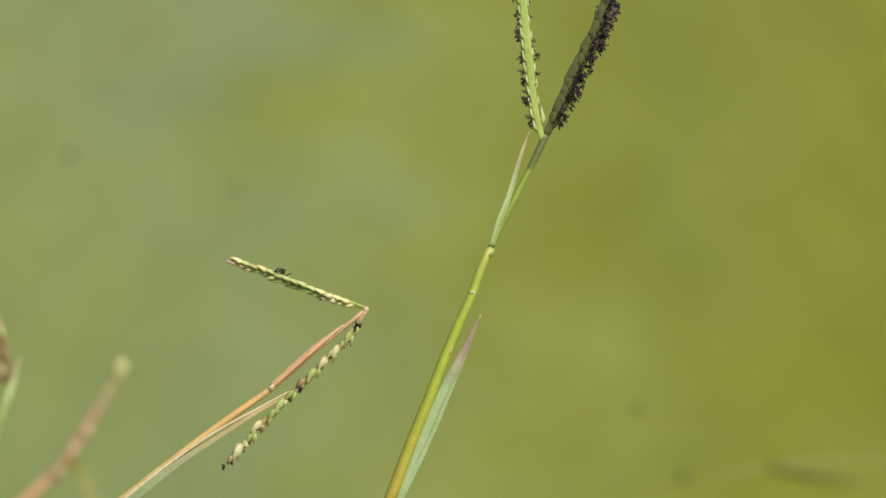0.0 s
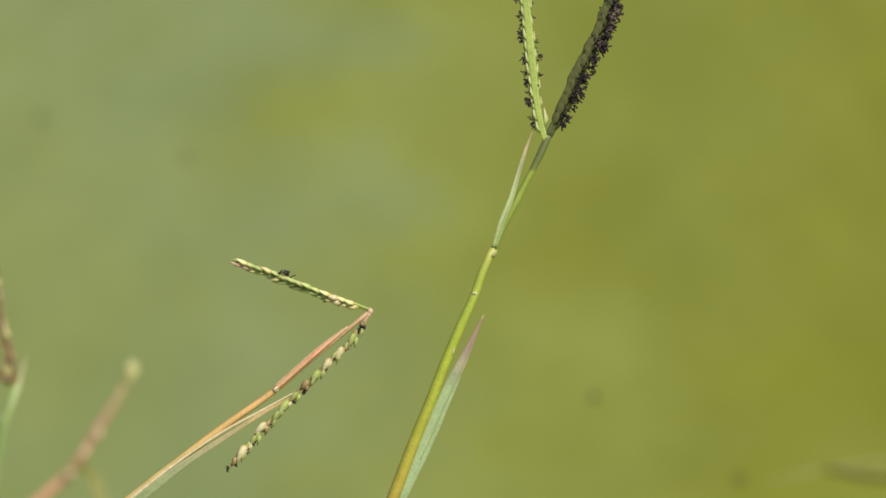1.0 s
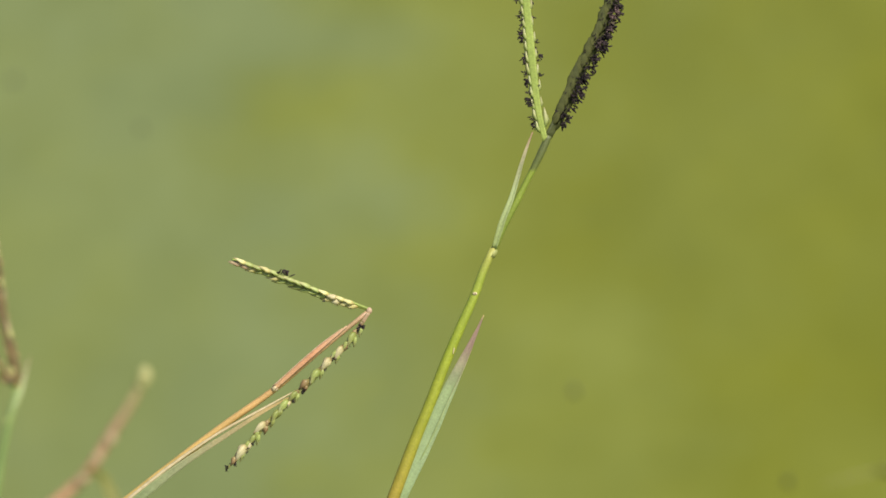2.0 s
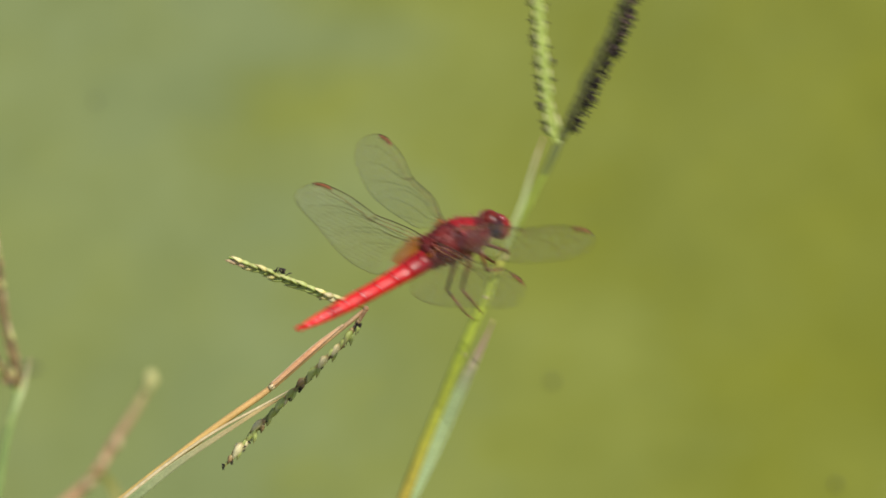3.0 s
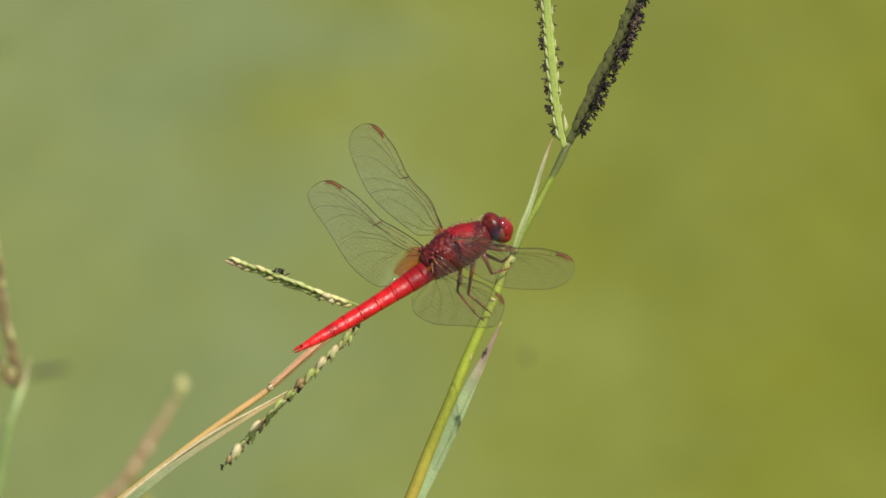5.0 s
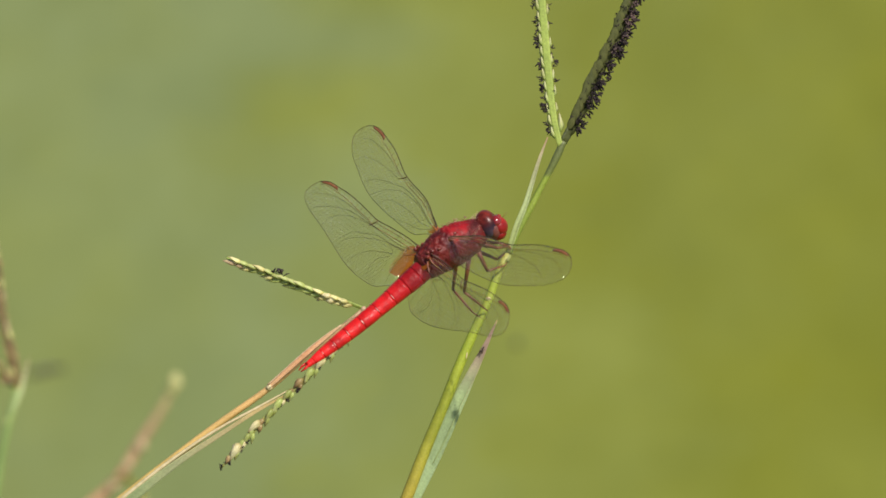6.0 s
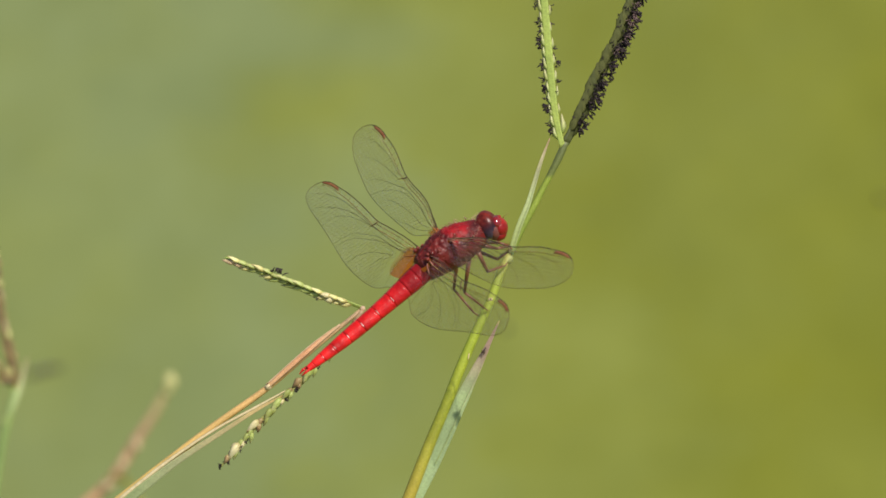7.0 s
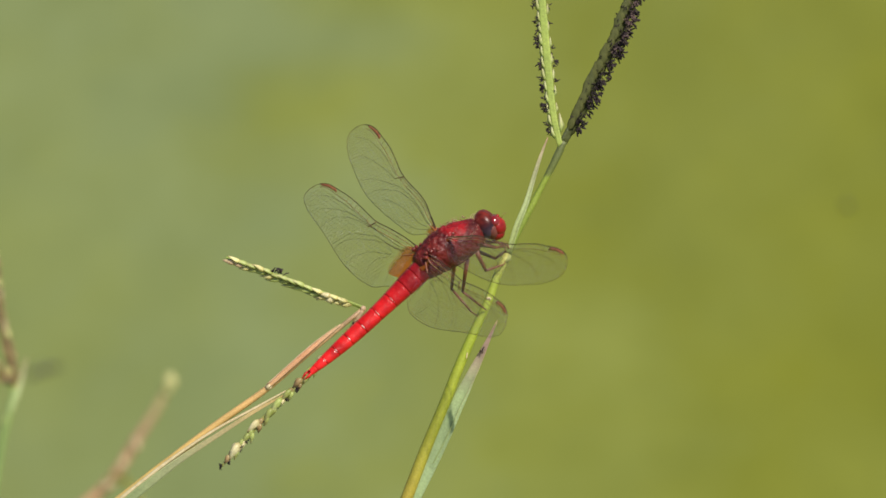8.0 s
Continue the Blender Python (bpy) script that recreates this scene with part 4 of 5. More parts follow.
    while s < 0.84:
        tube(bm, [at(s, 0.0), at(s, 0.13, 0.001)], [0.024 * MM, 0.024 * MM], 4)
        s += 0.034 if s < nodus else 0.045
    tube(bm, [at(nodus - 0.012, 0.0), at(nodus, 0.07, 0.002), at(nodus + 0.02, 0.2)], [0.10 * MM, 0.12 * MM, 0.05 * MM], 5)
    parts["leading_edge"] = bm
    # coloured cell near the tip
    bm = bmesh.new()
    top = [bm.verts.new(at(cell[0] + 0.012 + (cell[1] - cell[0]) * k / 8, 0.018, 0.003)) for k in range(9)]
    low = [bm.verts.new(at(cell[0] + (cell[1] - cell[0] - 0.012) * k / 8, 0.088, 0.003)) for k in range(9)]
    top2 = [bm.verts.new(at(cell[0] + 0.012 + (cell[1] - cell[0]) * k / 8, 0.018, -0.003)) for k in range(9)]
    low2 = [bm.verts.new(at(cell[0] + (cell[1] - cell[0] - 0.012) * k / 8, 0.088, -0.003)) for k in range(9)]
    for k in range(8):
        bm.faces.new((top[k], top[k + 1], low[k + 1], low[k]))
        bm.faces.new((top2[k], low2[k], low2[k + 1], top2[k + 1]))
        bm.faces.new((top[k], top2[k], top2[k + 1], top[k + 1]))
        bm.faces.new((low[k], low[k + 1], low2[k + 1], low2[k]))
    bm.faces.new((top[0], low[0], low2[0], top2[0]))
    bm.faces.new((top[8], top2[8], low2[8], low[8]))
    parts["pterostigma"] = bm
    # amber stain at the base, with a ragged edge
    bm = bmesh.new()
    c0, c1, far = amber
    rows = []
    for i in range(13):
        row = []
        for j in range(11):
            c = c0 + (c1 - c0) * j / 10
            u = 2 * j / 10 - 1
            reach = far * (0.2 + 0.8 * math.sqrt(max(0.0, 1 - u * u))) * (1 + 0.10 * noise.noise(Vector((j * 0.9, seed, 0))))
            inner = -0.03
            row.append(bm.verts.new(at(inner + (reach - inner) * i / 12, c, 0.0025)))
        rows.append(row)
    for u, v in zip(rows, rows[1:]):
        for j in range(10):
            bm.faces.new((u[j], v[j], v[j + 1], u[j + 1]))
    parts["amber_patch"] = bm
    bm = bmesh.new()
    for c in (0.0, 0.13, 0.3):
        tube(bm, [at(-0.03, c * 0.4), at(0.02, c * 0.8, 0.002), at(0.07, c, 0.001)], [0.15 * MM, 0.11 * MM, 0.04 * MM], 6)
    parts["hinge"] = bm
    return parts


WING_MATS = {"vein_net": (NETVEIN, "fine light brown net of cross-veins"), "long_vein": (VEIN, "dark brown long vein"), "wing_margin": (VEIN, "dark wing margin"), "leading_edge": (REDVEIN, "thick tan-brown front veins"),
             "pterostigma": (STIGMAWING, "red-brown cell near the tip"), "amber_patch": (AMBER, "amber stain at the wing base"),
             "hinge": (SCLERITE, "wing hinge")}


def add_wing(parent, meshes, hinge):
    """A wing pivot mesh (its membrane) carrying the other pieces."""
    root = part("wing", meshes["membrane"], MEMBRANE, parent, "clear net-veined wing")
    for key, (mat, lab) in WING_MATS.items():
        for bm in meshes[key] if key == "long_vein" else [meshes[key]]:
            piece = part(key, bm, hinge if key == "hinge" else mat, root, lab)
            if key == "vein_net":
                tagged(piece, kind="stuff")
    return root


def body_loft(bm, stations, seg=24):
    """stations: (x, half width, height up, depth down, centre z) in mm; a rounded body along x."""
    rings = []
    for x, w, up, down, cz in stations:
        ring = []
        for k in range(seg):
            a = 2 * math.pi * k / seg
            y, z = math.sin(a), math.cos(a)
            ring.append(bm.verts.new((x * MM, y * w * MM, (cz + z * (up if z > 0 else down)) * MM)))
        rings.append(ring)
    for u, v in zip(rings, rings[1:]):
        for k in range(seg):
            bm.faces.new((u[k], u[(k + 1) % seg], v[(k + 1) % seg], v[k]))
    bm.faces.new(rings[0][::-1])
    bm.faces.new(rings[-1])


def smooth_stations(rows, n):
    arr = [tuple(lerp_cubic([r[c] for r in rows], i / n) for c in range(5)) for i in range(n + 1)]
    return arr


def lerp_cubic(v, t):
    x = t * (len(v) - 1)
    i = min(int(x), len(v) - 2)
    f = x - i
    a, b, c, d = v[max(i - 1, 0)], v[i], v[i + 1], v[min(i + 2, len(v) - 1)]
    return 0.5 * (2 * b + (c - a) * f + (2 * a - 5 * b + 4 * c - d) * f * f + (3 * b - a - 3 * c + d) * f ** 3)


ABD_PIVOT = Vector((-6.0, 0, 0.3)) * MM
HEAD_PIVOT = Vector((6.2, 0, -0.9)) * MM


def dragonfly():
    d = new("dragonfly")
    d.empty_display_size = 0.01
    tagged(d, "scarlet dragonfly with clear net-veined wings perched on a grass stem", "dragonfly")
    # thorax
    bm = bmesh.new()
    body_loft(bm, smooth_stations([(-6.6, 1.2, 1.2, 1.0, 0.35), (-5.8, 2.3, 2.3, 2.0, 0.55), (-4.2, 2.85, 3.0, 2.5, 0.6), (-2.0, 3.2, 3.55, 3.1, 0.55),
                                   (0.5, 3.25, 3.6, 3.4, 0.4), (2.8, 3.05, 3.2, 3.2, 0.05), (4.7, 2.5, 2.6, 2.6, -0.3), (6.0, 1.8, 2.1, 1.7, -0.5)], 90), 90)
    for v in bm.verts:
        c = v.co / MM
        out = Vector((0, c.y, c.z)).normalized()
        lift = 0.10 * noise.noise(c * 0.8) + 0.05 * noise.noise(c * 2.1 + Vector((5, 1, 2))) + 0.02 * noise.noise(c * 5.0)
        # side plates parted by slanting grooves
        if abs(c.y) > 1.0:
            for place in (3.1, 1.3, -0.4, -2.4, -4.2):
                lift -= 0.16 * math.exp(-(((c.x + 0.45 * c.z) - place) / 0.16) ** 2)
        # lumpy plates between the wings, smooth shield in front of them
        if c.z > 2.0 and -5.6 < c.x < 1.4:
            lift += 0.24 * max(-0.6, noise.noise(Vector((c.x * 1.5, c.y * 1.8, 4.0)))) - 0.22 * math.exp(-(c.y / 0.25) ** 2)
        if c.z > 2.3 and c.x > 1.4:
            lift -= 0.25 * math.exp(-(c.y / 0.18) ** 2)
        v.co += out * lift * MM
    thorax = part("thorax", bm, THORAX, d, "maroon hairy thorax with a redder shield in front of the wings")
    rng = random.Random(76)
    bm = bmesh.new()
    for k in range(60):
        side = rng.choice((1, -1))
        x = rng.uniform(0.8, 5.4)
        p = Vector((x, side * (3.0 - 0.16 * max(0, x - 2) ** 1.6), 1.6 + rng.uniform(-0.25, 0.25))) * MM
        tube(bm, [p, p + Vector((rng.uniform(-0.5, 0.3), side * 0.6, rng.uniform(0.1, 0.7))) * MM], [0.05 * MM, 0.018 * MM], 3)
    for k in range(160):
        a = rng.uniform(-math.pi, math.pi)
        p = Vector((rng.uniform(5.0, 6.6), math.sin(a) * 1.7, math.cos(a) * 1.9 - 0.4)) * MM
        tube(bm, [p, p + Vector((rng.uniform(-0.2, 0.8), math.sin(a) * 0.7, math.cos(a) * 0.7)) * MM], [0.03 * MM, 0.01 * MM], 3)
    tagged(part("shoulder_hairs", bm, PALEHAIR, thorax, "pale brown hairs on shoulder and neck"), kind="stuff")
    rng = random.Random(77)
    bm = bmesh.new()
    for k in range(520):
        a = rng.uniform(-math.pi, math.pi)
        x = rng.uniform(-6, 5.2)
        env = max(0.25, 1 - (x / 7.2) ** 2) ** 0.5
        n = Vector((x * 0.06, math.sin(a), math.cos(a))).normalized()
        p = Vector((x, math.sin(a) * 3.15 * env, (math.cos(a) * 3.6 * env) + 0.45 * min(1.0, (5.2 - x) / 4))) * MM
        tip = p + (n + Vector((rng.uniform(-0.5, 0.7), rng.uniform(-0.4, 0.4), rng.uniform(-0.4, 0.4))))* rng.uniform(0.3, 0.75) * MM
        tube(bm, [p, tip], [0.028 * MM, 0.010 * MM], 3)
    tagged(part("hairs", bm, HAIR, thorax, "fine reddish hairs"), kind="stuff")
    # small plates at the wing bases
    rng = random.Random(78)
    for sx in (-4.9, -4.3, -3.6, -2.6, -0.9, -0.2, 0.5, 1.1):
        for sy in (-1, 1):
            bm = bmesh.new()
            y = sy * rng.uniform(1.2, 2.1)
            blob(bm, (sx * MM, y * MM, (3.65 - 0.25 * abs(y)) * MM), (rng.uniform(0.3, 0.55) * MM, rng.uniform(0.25, 0.4) * MM, 0.34 * MM), 9, 7)
            part("wing_plate", bm, PLATE, thorax, "small glossy brown plate")
    bm = bmesh.new()
    body_loft(bm, [(4.6, 1.6, 1.6, 1.5, -0.3), (5.6, 1.8, 1.8, 1.7, -0.4), (6.4, 1.4, 1.5, 1.4, -0.6), (7.2, 1.0, 1.1, 1.1, -0.7), (8.2, 0.7, 0.8, 0.8, -0.8)], 16)
    part("neck", bm, NECK, d, "brown neck")
    # head
    bm = bmesh.new()
    blob(bm, (1.6 * MM, 0, -0.3 * MM), (1.5 * MM, 2.4 * MM, 2.1 * MM), 20, 14)
    head = part("head", bm, NECK, d, "head with large eyes and a red face")
    head.location = HEAD_PIVOT
    for side in (1, -1):
        bm = bmesh.new()
        blob(bm, (0.95 * MM, side * 1.15 * MM, 0.65 * MM), (1.78 * MM, 1.5 * MM, 2.3 * MM), 32, 22,
             lambda c, s=side: Vector((c.x * (1 - 0.08 * c.z), c.y - s * 0.12 * c.z, c.z)))
        part("eye", bm, EYE_MAT, head, "glossy brown-red compound eye, blue-grey below")
    bm = bmesh.new()
    blob(bm, (2.6 * MM, 0, -0.5 * MM), (1.42 * MM, 1.95 * MM, 1.75 * MM), 24, 18, lambda c: Vector((c.x, c.y, c.z * (1 - 0.1 * c.x))))
    part("face", bm, FACE, head, "bright red face")
    for side in (1, -1):
        bm = bmesh.new()
        blob(bm, (2.55 * MM, side * 1.0 * MM, 0.35 * MM), (0.95 * MM, 1.2 * MM, 1.1 * MM), 18, 14)
        part("brow", bm, BROW, head, "glossy red swelling above the face")
    bm = bmesh.new()
    blob(bm, (2.1 * MM, 0, -1.75 * MM), (1.2 * MM, 1.45 * MM, 0.95 * MM), 18, 12)
    part("mouth", bm, FACE, head, "red upper lip")
    bm = bmesh.new()
    blob(bm, (3.2 * MM, 0, 0.95 * MM), (0.36 * MM, 0.7 * MM, 0.36 * MM), 14, 12)
    part("crown", bm, FACE, head, "glossy red knob between the eyes")
    for side in (1, -1):
        bm = bmesh.new()
        p = Vector((3.7, side * 0.55, 0.5)) * MM
        tube(bm, [p, p + Vector((0.5, side * 0.3, 0.3)) * MM, p + Vector((1.1, side * 0.6, 0.4)) * MM], [0.04 * MM, 0.02 * MM, 0.010 * MM], 5)
        part("antenna", bm, LEG, head)
    # abdomen in ten segments
    bm = bmesh.new()
    body_loft(bm, [(0.6, 1.1, 1.1, 0.9, 0), (-0.6, 1.6, 1.6, 1.3, 0)], 16)
    abd = part("abdomen", bm, SCARLET, d, "scarlet segmented abdomen")
    abd.location = ABD_PIVOT
    cuts = [0.0, 1.6, 4.2, 7.2, 10.4, 13.6, 16.6, 19.4, 21.8, 23.6, 24.7]

    def girth(x):
        return lerp_cubic([2.1, 2.05, 1.85, 1.68, 1.56, 1.53, 1.48, 1.36, 1.18, 0.95, 0.6], x / 24.7)
    for i in range(10):
        a, b = cuts[i], cuts[i + 1]
        rows = []
        for k in range(9):
            t = k / 8
            x = a + (b - a) * t
            w = girth(x) * (1 + 0.012 * math.sin(math.pi * t)) * (0.99 if k == 0 else 1.0) * (1.006 if k == 7 else 1.0) * (0.996 if k == 8 else 1.0)
            sag = -0.35 * math.sin(math.pi * x / 24.7)
            rows.append((-x, w, w * 0.92, w * 0.72, sag))
        bm = bmesh.new()
        body_loft(bm, rows, 32)
        for v in bm.verts:
            x = -v.co.x / MM
            w = girth(x)
            sag = -0.35 * math.sin(math.pi * x / 24.7)
            y, z = v.co.y / MM / w, v.co.z / MM - sag
            if z > 0:
                v.co.z = (sag + 0.80 * z + 0.20 * w * max(0.0, 1.02 - abs(y))) * MM
        part("segment", bm, SCARLET, abd)
    # short pale arcs on the joints, painted where the sun would glint
    for i in range(2, 8):
        for side in (1, -1):
            x = cuts[i + 1] - 0.1
            w = girth(x) * 1.04
            sag = -0.35 * math.sin(math.pi * x / 24.7)
            arc = [Vector((-x, side * math.sin(radians(a)) * w, 0.80 * math.cos(radians(a)) * w * 0.92 + 0.20 * w * (1.02 - math.sin(radians(a))) + sag + 0.03)) * MM for a in (30, 42, 54, 66)]
            bm = bmesh.new()
            thick = (0.05, 0.07, 0.10, 0.09, 0.07, 0.06)[i - 2]
            tube(bm, arc, [0.02 * MM, thick * MM, thick * MM, 0.02 * MM], 6)
            part("rim_glint", bm, RIM_GLINT, abd, "joint rim painted pale as a glint")
    for side in (1, -1):
        bm = bmesh.new()
        tube(bm, [Vector((-24.4, side * 0.35, 0.1)) * MM, Vector((-25.4, side * 0.5, 0.15)) * MM, Vector((-26.3, side * 0.32, 0.05)) * MM],
             [0.26 * MM, 0.24 * MM, 0.07 * MM], 7)
        part("tail_appendage", bm, SCARLET, abd)
    # legs: hip, knee, ankle, foot
    legs = [
        ("leg", (1.0, -1.6, -2.8), LEGS[0]), ("leg", (0.8, 1.6, -2.8), LEGS[1]),
        ("leg", (3.2, -1.5, -2.7), LEGS[2]), ("leg", (3.0, 1.5, -2.7), LEGS[3]),
        ("leg", (4.4, -1.0, -2.2), LEGS[4]), ("leg", (4.2, 1.0, -2.4), LEGS[5])]
    for name, hip, (knee, ankle, foot) in legs:
        hip, knee, ankle, foot = (Vector(q) * MM for q in (hip, knee, ankle, foot))
        bm = bmesh.new()
        tube(bm, [hip + (hip - knee) * 0.08, hip.lerp(knee, 0.3), knee], [0.42 * MM, 0.36 * MM, 0.24 * MM], 8)
        leg = part("leg", bm, LEG, d, "spiny red-brown leg gripping the stem")
        bm = bmesh.new()
        tube(bm, [knee, knee.lerp(ankle, 0.5), ankle], [0.22 * MM, 0.19 * MM, 0.14 * MM], 7)
        side = (ankle - knee).cross(Vector((0, 1, 0.3))).normalized()
        for k in range(7):
            p = knee.lerp(ankle, 0.15 + 0.11 * k)
            for s in (1, -1):
                tube(bm, [p, p + (side * s + (ankle - knee).normalized() * 0.8) * 0.75 * MM], [0.035 * MM, 0.01 * MM], 3)
        part("shin", bm, LEG, leg)
        bm = bmesh.new()
        tube(bm, [ankle, ankle.lerp(foot, 0.6) + Vector((0, 0, -0.1)) * MM, foot], [0.13 * MM, 0.11 * MM, 0.06 * MM], 6)
        part("foot", bm, LEG, leg)
    # wings
    fore = wing_meshes(outline_fore, 32.5, 0.475, (0.05, 0.9, 0.05), 5, FORE_VEINS, (0.803, 0.924))
    hind = wing_meshes(outline_hind, 29.8, 0.41, (0.03, 0.76, 0.112), 8, HIND_VEINS, (0.805, 0.938))
    hind_right = wing_meshes(outline_hind, 29.8, 0.41, (0.05, 0.35, 0.04), 8, HIND_VEINS, (0.805, 0.938))
    fore_right = wing_meshes(outline_fore, 32.5, 0.475, (0.05, 0.5, 0.02), 5, FORE_VEINS, (0.803, 0.924))
    fl, fr, hl, hr = [add_wing(d, wing, mat) for wing, mat in ((fore, SCLERITE), (fore_right, HAIR), (hind, SCLERITE), (hind_right, HAIR))]
    return d, head, abd, fl, fr, hl, hr


LEGS = [((-2.01, -1.14, -7.4), (-0.65, -2.13, -11.61), (-0.09, -1.83, -13.04)), ((-1.76, 4.21, -9.58), (-1.97, 0.05, -12.62), (-1.64, -1.37, -13.36)), ((2.79, -2.27, -6.21), (5.98, -1.24, -8.22), (6.97, -0.56, -8.64)), ((6.01, 0.34, -7.48), (8.42, 0.62, -7.89), (8.28, 0.08, -8.14)), ((6.15, -2.14, -3.89), (8.71, -0.34, -6.49), (8.84, -0.11, -7.5)), ((8.03, 1.48, -6.04), (9.25, 1.15, -7.71), (8.8, 0.66, -8.37))]
FLY, HEAD, ABD, FL, FR, HL, HR = dragonfly()
ROOTS = {"FL": (0.2, 2, 3.6), "FR": (0.2, -2, 3.5), "HL": (-4.2, 2, 2.9), "HR": (-4.2, -2, 2.9)}


def fly_pose(right, up, near, angle, turn=14.0, roll=34.0):
    """Pose of the dragonfly: place of its thorax in the leaning frame (mm) and heading angle in the picture plane."""
    a, th, ph = radians(angle), radians(turn), radians(roll)
    f = Vector((math.cos(a), math.sin(a), 0))
    u = Vector((-math.sin(a), math.cos(a), 0))
    c = Vector((0, 0, 1))
    f2, c2 = f * math.cos(th) - c * math.sin(th), c * math.cos(th) + f * math.sin(th)
    z = u * math.cos(ph) + c2 * math.sin(ph)
    y = u * math.sin(ph) - c2 * math.cos(ph)
    m = Matrix((f2, y, z)).transposed().to_4x4()
    m.translation = Vector((right, up, near)) * MM
    return FRAME @ m


def wing_pose(root, side, sweep, lift, twist):
    """Pose of a wing in the dragonfly's space; sweep ahead and lift in degrees, twist raises the front edge."""
    s, l = radians(sweep), radians(lift)
    span = Vector((math.sin(s), side * math.cos(s) * math.cos(l), math.cos(s) * math.sin(l)))
    lead = Vector((1, 0, 0)) - span * span.x
    lead.normalize()
    up = lead.cross(span) * -side
    if up.z < 0:
        up.negate()
    lead = lead * math.cos(radians(twist)) + up * math.sin(radians(twist))
    m = Matrix((span, lead, span.cross(lead))).transposed().to_4x4()
    m.translation = Vector(root) * MM
    return m


def drift(path, spin):
    """Rows for a floating bit: seconds and spot of the perch plane."""
    return [(t, Matrix.Translation(on_water(x, y)) @ pose(0, 0, 0, 0, 0, spin + 4 * t)) for t, x, y in path]


def sway(ob, rows):
    """Rows of a grass: seconds, shift right, shift up (mm) and lean (degrees) in the leaning frame."""
    base = Vector(ob["base"])
    return [(t, FRAME @ Matrix.Translation((base + Vector((x, y, 0))) * MM) @ pose(0, 0, 0, 0, 0, lean)) for t, x, y, lean in rows]


def carried_by_perch(rows):
    """A function that gives the pose of a spot (mm) carried by the swaying perch at a time."""
    def seat(t, spot):
        k = 0
        while k < len(rows) - 2 and t > rows[k + 1][0]:
            k += 1
        a, b = rows[k], rows[k + 1]
        lean = a[3] + (b[3] - a[3]) * (t - a[0]) / (b[0] - a[0])
        base = Vector(PERCH["base"])
        return FRAME @ Matrix.Translation(base * MM) @ pose(0, 0, 0, 0, 0, lean) @ Matrix.Translation((Vector(spot) - base) * MM)
    return seat


TWIST = (24.0, 16.0, 20.0, 26.0)


def motions():
    """Key all that moves: seconds first in every row."""
    perch = [(0, 0, 0, -0.0), (0.5, 0, 0, 0.068), (1, 0, 0, -0.091), (1.5, 0, 0, -0.091),
             (1.8, 0, 0, -0.104), (2.2, 0, 0, -0.093), (2.45, 0, 0, -0.101), (2.62, 0, 0, -0.796),
             (2.7, 0, 0, -1.142), (2.8, 0, 0, -1.496), (2.9, 0, 0, -0.467), (2.9333, 0, 0, -0.192),
             (2.9667, 0, 0, -0.202), (3.0, 0, 0, -0.487), (3.1, 0, 0, -1.267), (3.2, 0, 0, -0.598),
             (3.3, 0, 0, -0.416), (3.4, 0, 0, -0.719), (3.5, 0, 0, -0.622), (3.6, 0, 0, -0.734),
             (4, 0, 0, -0.814), (4.4, 0, 0, -0.757), (4.5, 0, 0, -0.808), (4.6, 0, 0, -0.677), (4.7, 0, 0, -0.70), (5.2, 0, 0, -0.76), (5.8, 0, 0, -0.80), (5.9, 0, 0, -0.70), (6, 0, 0, -0.594),
             (6.5, 0, 0, -0.6), (7, 0, 0, -0.668), (7.5, 0, 0, -0.622), (8, 0, 0, -0.6)]
    bent = [(0, 0.0, 0.0, 0), (0.5, 0.37, -0.14, 0), (1, 0.69, -0.28, 0), (1.5, 0.69, -0.28, 0),
            (2.3, 0.37, -0.09, 0), (3, 0.0, 0.09, 0), (3.5, -0.23, 0.0, 0), (4, 0.0, 0.0, 0),
            (4.5, -0.14, 0.0, 0), (5.2, -0.23, 0.0, 0), (6, -0.37, 0.0, 0), (6.5, -0.55, 0.09, 0),
            (7, -0.55, 0.09, 0), (7.5, -0.55, 0.28, 0), (8, -0.46, 0.09, 0)]
    edge = [(0, -2.18, 0.65, 0), (0.5, -1.85, 0.54, 0), (1, -1.09, 0.33, 0), (1.7, -0.54, 0.22, 0),
            (2.8, -0.22, 0.0, 0), (3.5, 0.0, -0.22, 0), (4, 0.22, -0.22, 0), (4.5, 0.0, 0.0, 0),
            (5.8, -0.44, 0.0, 0), (7, -0.76, 0.11, 0), (8, -0.87, 0.22, 0)]
    stalk = [(0, 0.0, 0.12, 0), (0.5, 0.97, 0.0, 0), (1, 2.3, -0.48, 0), (1.5, 4.0, -1.09, 0),
             (2.2, 5.46, -1.82, 0), (3, 6.43, -2.42, 0), (3.5, 7.4, -2.91, 0), (4, 11.03, -3.64, 0),
             (4.5, 13.46, -3.88, 0), (5.2, 12.73, -3.52, 0), (6, 11.64, -3.03, 0), (6.5, 11.03, -2.91, 0),
             (7, 10.55, -2.91, 0), (7.5, 10.3, -2.67, 0), (8, 10.55, -2.91, 0)]
    for ob, rows in ((PERCH, perch), (BENT, bent), (EDGE, edge), (STALK, stalk)):
        walk(ob, sway(ob, rows))
    walk(FLOAT_A, drift([(0, -60.5, 15.0), (1, -65.1, 20.9), (1.5, -67.2, 23.8), (3, -75.6, 33.6), (5, -86.7, 46.0), (8, -99.5, 58.8)], 10))
